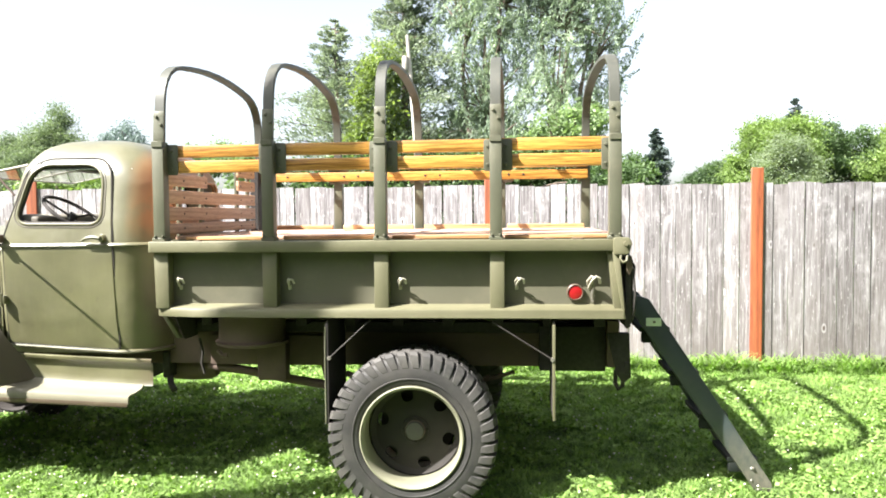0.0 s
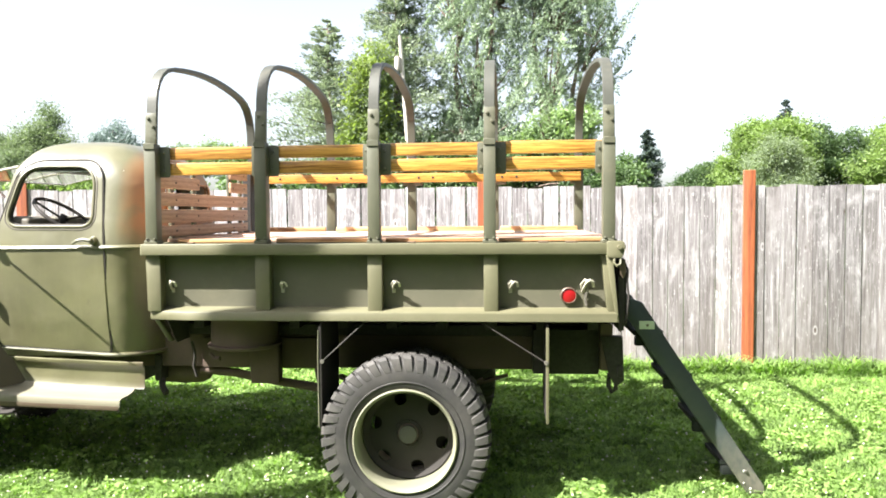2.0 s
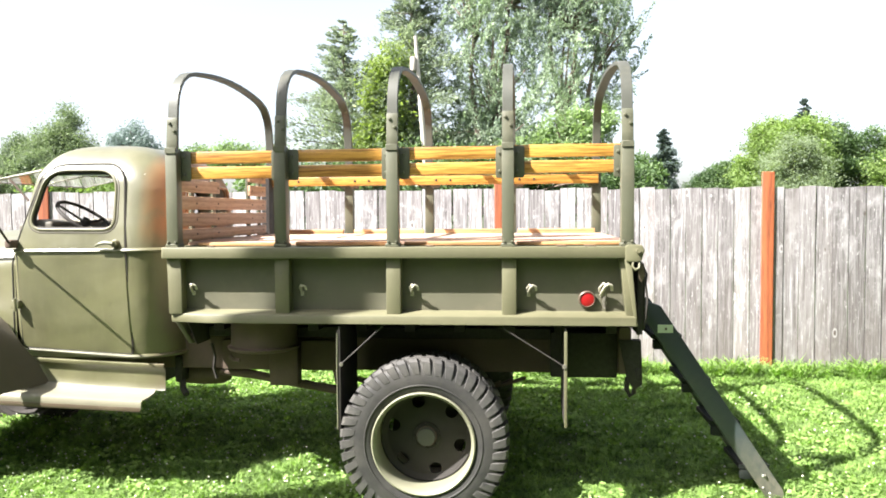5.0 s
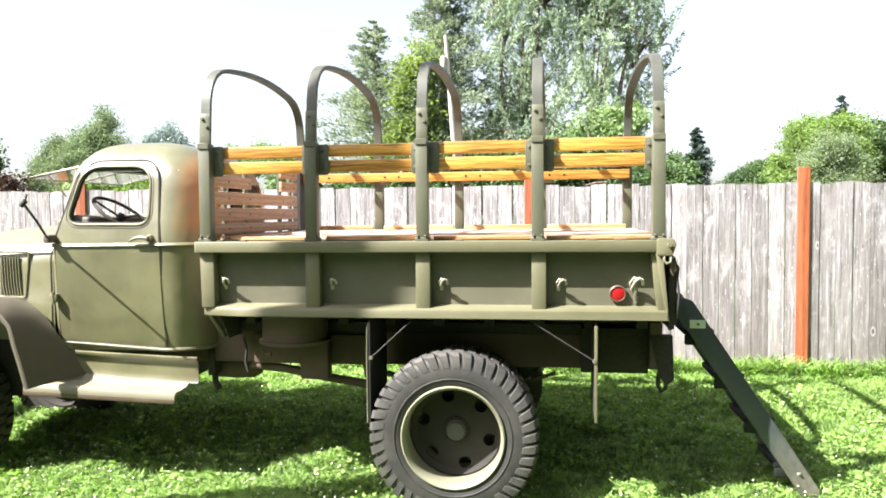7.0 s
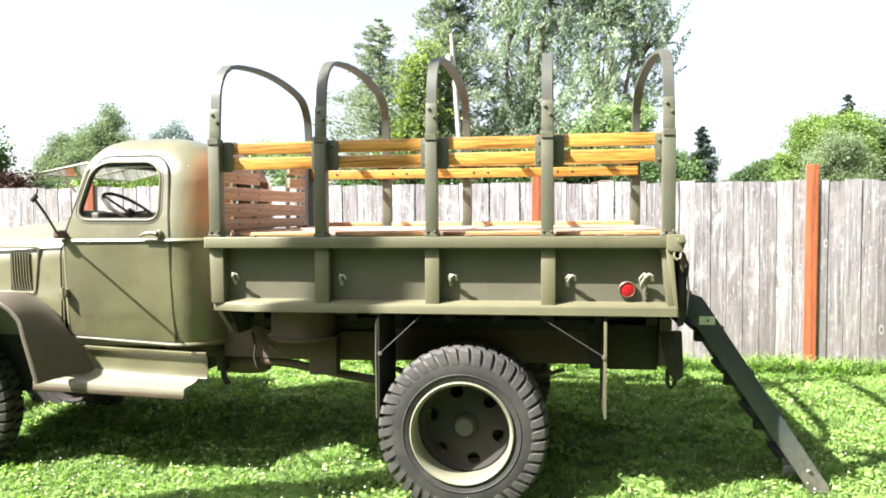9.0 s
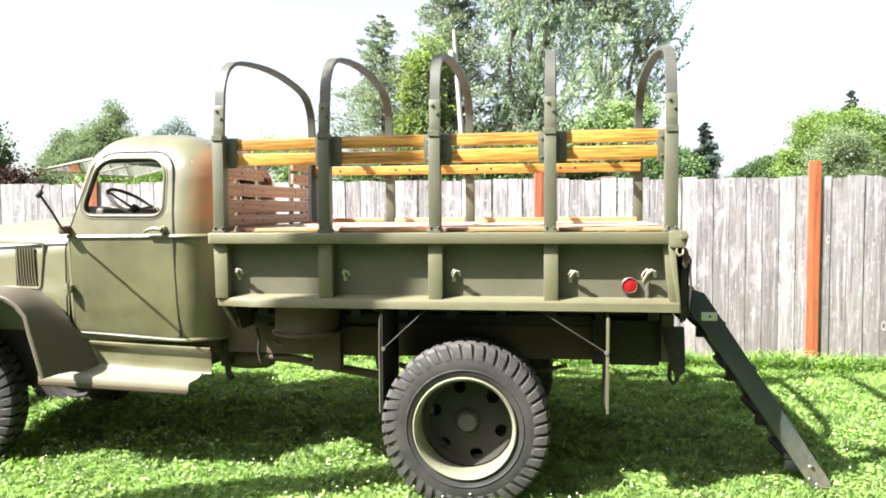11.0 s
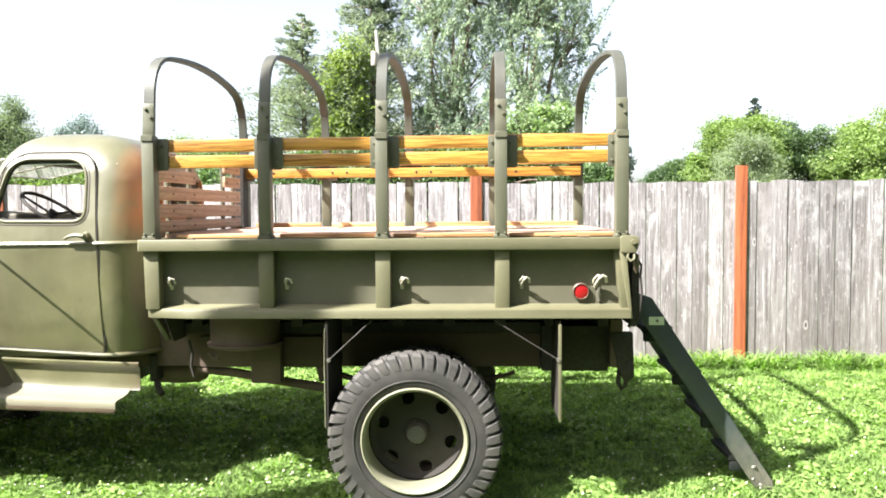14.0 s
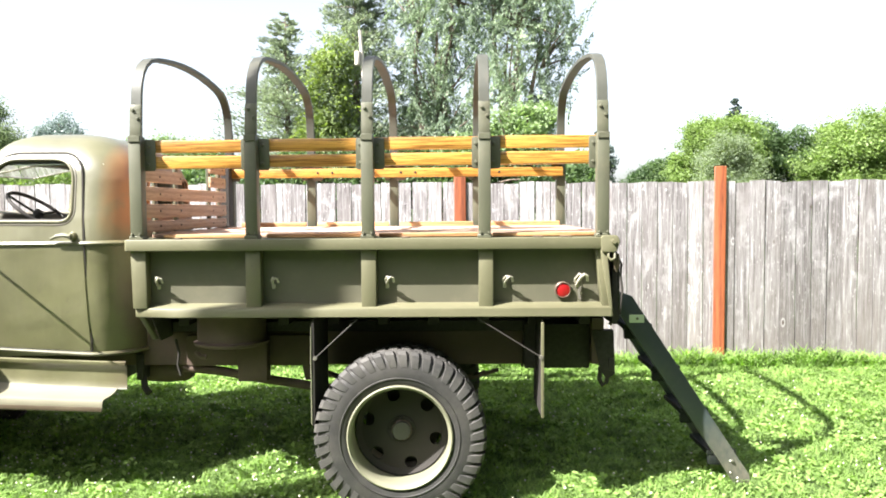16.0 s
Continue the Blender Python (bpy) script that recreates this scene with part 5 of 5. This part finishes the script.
def swell(poly, d):
    c = Vector((sum(p[0] for p in poly) / len(poly), sum(p[1] for p in poly) / len(poly)))
    out = []
    for k, p in enumerate(poly):
        a, b = Vector(poly[k - 1]), Vector(poly[(k + 1) % len(poly)])
        t = (b - a).normalized()
        out.append((p[0] + d * t.y, p[1] - d * t.x))
    return out


def cab_shell():
    zs = list(np.linspace(0.87, 1.70, 22)) + list(np.linspace(1.72, 2.04, 17)) + [2.04 + ROOF * math.sin(a) for a in np.linspace(0.08, math.pi / 2 - 0.04, 16)]
    bm = bmesh.new()
    rings = [[bm.verts.new(p) for p in cab_ring(z)] for z in zs]
    m = len(rings[0])
    for a, b in zip(rings, rings[1:]):
        for j in range(m):
            bm.faces.new((a[j], a[(j + 1) % m], b[(j + 1) % m], b[j]))
    bm.faces.new(rings[-1])
    bmesh.ops.recalc_face_normals(bm, faces=bm.faces[:])
    big = swell(WINDOW, 0.03)
    for side in (-1, 1):
        bmesh.ops.delete(bm, geom=[f for f in bm.faces if (f.calc_center_median().y - CY) * side > 0.5 and inside((f.calc_center_median().x, f.calc_center_median().z), big)], context="FACES")

    def put(v, q):
        v.co.y, v.co.z = q

    cut(bm, REAR_WINDOW, lambda c: (c.y, c.z), put, lambda c: c.x > -0.2)
    shield = round_poly([(0.40, 1.72), (1.60, 1.72), (1.56, 2.125), (0.44, 2.125)], 0.05, 6)
    cut(bm, shield, lambda c: (c.y, c.z), put, lambda c: c.x < -1.0)
    bmesh.ops.solidify(bm, geom=bm.faces[:], thickness=0.012)
    return bm


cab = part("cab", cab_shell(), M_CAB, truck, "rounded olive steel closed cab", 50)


DOOR = round_poly([(-1.166, 0.940), (-0.394, 0.896), (-0.408, 1.580), (-0.446, 2.170), (-1.000, 2.170), (-1.168, 1.640)], [0.03, 0.03, 0.4, 0.16, 0.20, 0.25], 8)


def door_span(z):
    """The door's front and rear edge at a height."""
    xs = [ax + (bx - ax) * (z - az) / (bz - az) for (ax, az), (bx, bz) in zip(DOOR, DOOR[1:] + DOOR[:1]) if (az > z) != (bz > z)]
    return min(xs), max(xs)


def door_skin():
    zs = np.concatenate([np.linspace(0.902, 1.70, 21), np.linspace(1.715, 2.166, 34)])
    grid = []
    for z in zs:
        a, b = door_span(z)
        y = side(z) - 0.006
        grid.append([(a + 0.0, y + 0.006, z)] + [(a + 0.004 + (b - a - 0.008) * k / 50, y, z) for k in range(51)] + [(b, y + 0.006, z)])
    bm = sheet(grid)

    def put(v, q):
        v.co.x, v.co.z = q
        v.co.y = side(q.y) - 0.006

    cut(bm, WINDOW, lambda c: (c.x, c.z), put, lambda c: True)
    bmesh.ops.solidify(bm, geom=bm.faces[:], thickness=0.010)
    return bm


def on_side(poly, out):
    return [(x, side(z) - out, z) for x, z in poly]


def window_edge():
    b = tube(on_side(swell(WINDOW, 0.006), 0.004), 0.010, 8, closed=True)
    return b


def window_liner():
    a, b = swell(WINDOW, 0.004), swell(WINDOW, -0.012)
    loop = lambda poly, out: [(x, side(z) - out, z) for x, z in poly + poly[:1]]
    return sheet([loop(a, 0.0), loop(b, -0.02), loop(a, -0.05)])


def door_gap():
    line = swell(DOOR, 0.004)
    return tube([(x, side(z) - 0.003 - 0.009 * min(1, max(0, (z - 2.0) / 0.1)), z) for x, z in line], 0.0055, 6, closed=True, taper=[0.0055 if x > -0.6 or z > 1.65 else 0.0045 for x, z in line])


def window_groove():
    return tube(on_side(swell(WINDOW, 0.026), 0.005), 0.0050, 6, closed=True)


def door_handle():
    b = lathe([(0.0, -0.03), (0.020, -0.03), (0.026, -0.012), (0.030, 0.004)], (-0.475, CY - 0.722, 1.638), "y", 16)
    return joined(b, tube([(-0.475, CY - 0.757, 1.640), (-0.52, CY - 0.765, 1.648), (-0.565, CY - 0.762, 1.640), (-0.60, CY - 0.757, 1.622)], 0.011, 8, taper=[0.015, 0.014, 0.012, 0.008]))


def hinge():
    b = box(-1.205, -1.15, CY - 0.757, CY - 0.708, 1.205, 1.262, 0.008, 2)
    return joined(b, tube([(-1.175, CY - 0.752, 1.19), (-1.175, CY - 0.752, 1.275)], 0.012, 8))


for far in (False, True):
    flip = mirrored if far else (lambda b: b)
    door = part("door", flip(door_skin()), M_CAB, truck, "" if far else "olive cab door with a rounded open window", 50)
    part("window_frame", flip(window_edge()), M_BED, door)
    part("window_liner", flip(window_liner()), M_DARK, door)
    part("window_groove", flip(window_groove()), M_BRACKET, door)
    part("door_seam", flip(door_gap()), M_DARK, door)
    part("handle", flip(door_handle()), M_CAB, door)
    part("hinge", flip(hinge()), M_CAB, door)
    belt = [(x, 1.597 - 0.006 * max(0, -0.6 - x)) for x in np.linspace(-1.225, REAR - CORNER, 20)]
    strip = [(x, side(z) - 0.006, z) for x, z in belt] + [(REAR - CORNER + (CORNER + 0.006) * math.sin(a), CY - 0.720 + CORNER - (CORNER + 0.006) * math.cos(a), 1.597) for a in np.linspace(0.15, 1.5, 8)]
    part("belt_moulding", flip(tube(strip, 0.016, 8, flat=0.6)), M_CAB, cab)
    low = [(x, CY - half_width(0.885) - 0.006, 0.880 + 0.060 * max(0.0, -0.42 - x)) for x in np.linspace(-1.16, REAR - CORNER, 20)]
    low += [(REAR - CORNER + (CORNER + 0.004) * math.sin(a), side(0.885) + CORNER - (CORNER + 0.004) * math.cos(a), 0.880) for a in np.linspace(0.15, 1.5, 8)]
    part("lower_moulding", flip(tube(low, 0.014, 8)), M_CAB, cab)

# inside the cab
part("cab_floor", box(-1.18, -0.34, 0.36, 1.64, 0.87, 0.90, 0.0), M_DARK, cab)
part("seat_cushion", box(-0.72, -0.22, 0.36, 1.64, 1.20, 1.36, 0.04, 3), M_LEATHER, cab, "dark bench seat")
part("seat_back", moved(box(-0.34, -0.22, 0.36, 1.64, 1.30, 1.775, 0.04, 3), Matrix.Identity(4)), M_LEATHER, cab)
part("dashboard", rounded(prism([(-1.20, 1.77), (-1.06, 1.802), (-0.955, 1.785), (-0.93, 1.58), (-1.20, 1.50)], "y", 0.34, 1.66), 0.02, 3), M_BRACKET, cab, "dark metal dashboard")
steering = part("steering_wheel", moved(tube([(0.215 * math.cos(a), 0.215 * math.sin(a), 0) for a in np.linspace(0, 2 * math.pi, 40, False)], 0.0125, 8, closed=True), Matrix.Translation((-0.835, 0.56, 1.795)) @ Euler((0, radians(36), 0)).to_matrix().to_4x4()), M_DARK, cab, "thin black steering wheel")
spokes = bmesh.new()
for a in (90, 210, 330):
    joined(spokes, tube([(0.02 * math.cos(radians(a)), 0.02 * math.sin(radians(a)), -0.02), (0.21 * math.cos(radians(a)), 0.21 * math.sin(radians(a)), 0)], 0.009, 6))
joined(spokes, lathe([(0.0, 0.01), (0.03, 0.005), (0.035, -0.03), (0.0, -0.04)], (0, 0, 0), "z", 16))
part("wheel_spokes", moved(spokes, Matrix.Translation((-0.835, 0.56, 1.795)) @ Euler((0, radians(36), 0)).to_matrix().to_4x4()), M_DARK, steering)
part("steering_column", tube([(-0.84, 0.56, 1.78), (-1.12, 0.56, 1.40)], 0.022, 10), M_DARK, cab)
part("headliner", sheet([[(x, y, z) for x in (-1.0, -0.7, -0.32)] for y, z in ((0.40, 2.10), (0.55, 2.16), (1.0, 2.19), (1.45, 2.16), (1.63, 2.09))], 0.006), M_LINER, cab, "pale headliner")
part("rear_window_frame", tube([(REAR + 0.004, y, z) for y, z in REAR_WINDOW], 0.012, 8, closed=True), M_CAB, cab)


# windshield, swung out at its top hinge
def shield_frame(y0, y1, x_top, x_low):
    z_top, z_low = 2.135, 2.062
    loop = [(x_top, y0, z_top), (x_top, y1, z_top), (x_low, y1, z_low), (x_low, y0, z_low)]
    return tube(loop, 0.010, 8, closed=True), sheet([[loop[0], loop[1]], [loop[3], loop[2]]], 0.006)


for y0, y1 in ((0.42, 0.99), (1.01, 1.58)):
    fr, gl = shield_frame(y0, y1, -1.075, -1.45)
    w = part("windshield", fr, M_CAB, truck, "open windshield frame swung outwards")
    pane = part("pane", gl, M_GLASS, w, "clear glass pane")
    pane.visible_shadow = False
part("shield_arm", tube([(-1.16, 0.40, 1.93), (-1.30, 0.405, 2.085)], 0.007, 6), M_CHASSIS, truck)

# mirror arm on the cowl
arm = part("mirror_arm", tube([(-0.90, -0.39, 1.870), (-1.03, -0.10, 1.765), (-1.182, 0.210, 1.652)], 0.008, 8), M_DARK, truck, "thin black mirror arm without its mirror")
part("arm_clamp", box(-1.206, -1.158, 0.200, 0.285, 1.612, 1.668, 0.012, 2), M_CHASSIS, arm)
part("arm_tip", tube([(-0.915, -0.39, 1.856), (-0.885, -0.39, 1.885)], 0.015, 8), M_DARK, arm)
part("arm_stub", tube([(-0.89, -0.39, 1.878), (-0.875, -0.39, 1.925)], 0.005, 6), M_DARK, arm)


# unseen dark boxes for engine and gearbox, added to block light under the hood
part("engine_block", box(-2.45, -1.32, 0.68, 1.32, 0.52, 1.30, 0.02), M_DARK, truck)
part("gearbox", rounded(prism([(-1.32, 0.50), (-0.45, 0.58), (-0.45, 0.84), (-1.32, 0.88)], "y", 0.82, 1.18), 0.02), M_DARK, truck)


# hood, cowl, front
def hood_section(x):
    u = (x - FRONT) / (-2.62 - FRONT)
    w = 0.655 - 0.15 * u
    top = 1.752 - 0.085 * u - 0.05 * u * u
    shoulder, low = top - 0.14 - 0.02 * u, 0.92
    half = [(w + 0.0, low), (w, shoulder - 0.14)] + [(w - 0.26 * (1 - math.cos(a)) * 1.0, shoulder - 0.14 + (0.20) * math.sin(a)) for a in np.linspace(0.2, math.pi / 2, 7)]
    yl, zl = half[-1]
    half += [(yl * (1 - q), zl + (top - zl) * math.sin(q * math.pi / 2)) for q in (0.25, 0.5, 0.75, 1.0)]
    return [(x, CY - y, z) for y, z in half] + [(x, CY + y, z) for y, z in half[-2::-1]]


part("hood", sheet([hood_section(x) for x in np.linspace(FRONT - 0.002, -2.62, 18)], 0.006), M_CAB, truck, "long olive engine hood", 50)
part("cowl_seam", tube([(p[0], p[1] * 0 + CY + (p[1] - CY) * 1.002, p[2] + 0.001) for p in hood_section(FRONT - 0.02)], 0.005, 6), M_DARK, truck)
part("hood_seam", tube([(x, CY - (0.655 - 0.15 * (x - FRONT) / (-2.62 - FRONT)) - 0.002, 1.563) for x in np.linspace(-1.27, -2.6, 8)], 0.009, 6, flat=0.7), M_CAB, truck)


def hood_side_y(x):
    return CY - (0.655 - 0.15 * (x - FRONT) / (-2.62 - FRONT))


def louvre_frame():
    loop = round_poly([(-1.47, 1.225), (-1.43, 1.545), (-2.0, 1.545), (-2.0, 1.225)], 0.02, 3)
    return tube([(x, hood_side_y(x) - 0.003, z) for x, z in loop], 0.009, 6, closed=True)


part("louvre_frame", louvre_frame(), M_CAB, truck)
for k in range(7):
    x = -1.515 - 0.0235 * k
    part("louvre", tube([(x + 0.015, hood_side_y(x) - 0.004, 1.235), (x + 0.006, hood_side_y(x) - 0.008, 1.30), (x, hood_side_y(x) - 0.008, 1.45), (x - 0.003, hood_side_y(x) - 0.004, 1.512)], 0.0060, 6), M_CAB, truck)
    part("louvre_slot", box(x - 0.0185, x - 0.0055, hood_side_y(x) - 0.003, hood_side_y(x) + 0.004, 1.24, 1.51, 0.0), M_DARK, truck)
grille = part("grille", box(-2.66, -2.60, 0.52, 1.48, 1.0, 1.62, 0.01), M_CAB, truck)
for k in range(9):
    part("grille_bar", box(-2.69, -2.66, 0.56 + 0.105 * k, 0.58 + 0.105 * k, 1.02, 1.6, 0.004), M_CAB, grille)
part("bumper", box(-2.98, -2.90, 0.1, 1.9, 0.62, 0.82, 0.01), M_CAB, truck)


def fender():
    """Front fender: a crown between an inner line and an outer, turned-down lip."""
    outer = [(-2.86, 0.62, -0.05), (-2.80, 0.88, -0.06), (-2.62, 1.10, -0.07), (-2.35, 1.19, -0.07), (-2.0, 1.24, -0.07), (-1.7, 1.25, -0.07), (-1.5, 1.235, -0.07), (-1.403, 1.211, -0.07), (-1.324, 1.164, -0.07), (-1.262, 1.093, -0.07), (-1.224, 0.976, -0.08), (-1.172, 0.831, -0.09), (-1.132, 0.686, -0.09)]
    inner = [(-2.95, 0.70, 0.40), (-2.88, 0.98, 0.40), (-2.68, 1.15, 0.40), (-2.38, 1.225, 0.40), (-2.0, 1.24, 0.40), (-1.74, 1.228, 0.40), (-1.56, 1.216, 0.38), (-1.44, 1.20, 0.345), (-1.345, 1.155, 0.31), (-1.262, 1.100, 0.285), (-1.15, 0.945, 0.283), (-1.07, 0.825, 0.32), (-1.005, 0.690, 0.335)]
    rows = []
    for k, ((ox, oz, yo), (ix, iz, yi)) in enumerate(zip(outer, inner)):
        bulge = 0.03 * max(0.0, min(1, (9 - k) / 2.0))
        hollow = 1.5 if k >= 9 else 1.0
        row = []
        for t in np.linspace(0, 1, 12):
            row.append((ox + (ix - ox) * (1 - t) ** hollow, yi + (yo - yi) * t, iz + (oz - iz) * t + bulge * math.sin(math.pi * t ** 1.25)))
        d = Vector((-2.1 - ox, 0.44 - oz)).normalized()
        row.append((ox + 0.010 * d.x, yo - 0.005, oz + 0.010 * d.y))
        row.append((ox + 0.030 * d.x, yo - 0.001, oz + 0.030 * d.y))
        rows.append(row)
    return sheet(rows, 0.006)


part("front_fender", fender(), M_FENDER, truck, "swept brownish olive front fender", 38)
part("front_fender", mirrored(fender()), M_FENDER, truck, "", 38)
# coloured dark for the wheel arch's shade, and deepened to block sun
both("inner_fender", lambda: sheet([[(x, y, z) for x in (-2.6, -1.9, -1.5, -1.2)] for y, z in ((0.46, 1.25), (0.46, 0.50))], 0.005), M_DARK, truck)


# running boards
def tilt(x, z, more=0.0):
    """The board climbs a little towards the fender."""
    u = min(max((-0.25 - x) / 1.05, 0), 1)
    return z + 0.034 * u + more * u * u


def running_board():
    prof = [(0.128, 0.578), (0.124, 0.600), (0.130, 0.616), (0.142, 0.621), (0.23, 0.622), (0.295, 0.630), (0.333, 0.650)]
    rows = []
    for x in np.linspace(-1.325, -0.245, 20):
        rows.append([(x, y, tilt(x, z, 0.030 * k / 6)) for k, (y, z) in enumerate(prof)])
    return sheet(rows, -0.010)


def apron():
    prof = [(0.333, 0.650), (0.340, 0.662), (0.343, 0.70), (0.344, 0.755), (0.342, 0.792), (0.336, 0.799), (0.322, 0.801), (0.318, 0.806), (0.318, 0.826), (0.330, 0.832)]
    return sheet([[(x, y, tilt(x, z, 0.030 if k < 3 else 0.01)) for k, (y, z) in enumerate(prof)] for x in np.linspace(-1.20, -0.185, 16)], 0.006)


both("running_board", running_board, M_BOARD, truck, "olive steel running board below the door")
both("board_lip", lambda: sheet([[(x, y, tilt(x, z)) for y, z in ((0.113, 0.560), (0.1085, 0.570), (0.1095, 0.588))] for x in np.linspace(-1.322, -0.247, 12)], 0.003), M_RUST, truck, "scuffed brown edge of the running board")
both("step_apron", apron, M_CAB, truck)
both("step_bracket", lambda: joined(tube([(-0.175, 0.68, 0.80), (-0.185, 0.60, 0.70), (-0.15, 0.53, 0.62), (-0.11, 0.50, 0.585)], 0.022, 8), box(-0.21, -0.16, 0.54, 0.66, 0.66, 0.84, 0.006)), M_DARK, truck)

# ---------- boarding ladder leaning on the bed's rear ----------
ladder = thing("boarding_ladder", (3.76, 0.63, 0.0), "dark green wooden boarding ladder leaning on the truck's tail", "ladder")
TOP, FOOT = Vector((3.018, 0, 1.190)), Vector((3.80, 0, 0.010))


def stringer(y):
    d = (FOOT - TOP).normalized()
    n = Vector((d.z, 0, -d.x)) * -1
    o = [TOP - d * 0.03 - n * 0.066, TOP - d * 0.06 + n * 0.02, TOP + n * 0.066, FOOT + n * 0.058 - d * 0.02, FOOT + d * 0.045 + n * 0.03, FOOT + d * 0.06 - n * 0.055]
    return rounded(prism([(p.x, p.z) for p in o], "y", y, y + 0.038), 0.005, 2)


for y in (0.42, 0.84):
    part("stringer", stringer(y), M_LADDER, ladder)
for k in range(4):
    q = 0.14 + 0.235 * k
    c = TOP + (FOOT - TOP) * q
    part("tread", box(c.x - 0.105, c.x + 0.085, 0.458, 0.84, c.z - 0.016, c.z + 0.016, 0.004), M_TREAD, ladder)
    part("tread_cleat", box(c.x - 0.095, c.x + 0.02, 0.459, 0.50, c.z - 0.085, c.z - 0.017, 0.012, 2), M_TREAD, ladder)
for q, w in ((0.092, 0.048), (0.88, 0.012)):
    c = TOP + (FOOT - TOP) * q
    plate = part("plate", moved(box(-w, w, -0.004, 0.0, -w * 0.55, w * 0.55, 0.001), Matrix.Translation((c.x + 0.012, 0.42, c.z))), M_PLATE, ladder, "pale olive steel plate")
    part("plate_bolt", bolt(c.x + 0.015, 0.416, c.z, 0.009), M_CHAIN, plate)
part("hook", tube([(2.90, 0.43, 1.17), (2.95, 0.43, 1.19), (2.985, 0.43, 1.16), (2.965, 0.43, 1.10), (2.93, 0.43, 1.04)], 0.012, 8), M_CHASSIS, ladder)
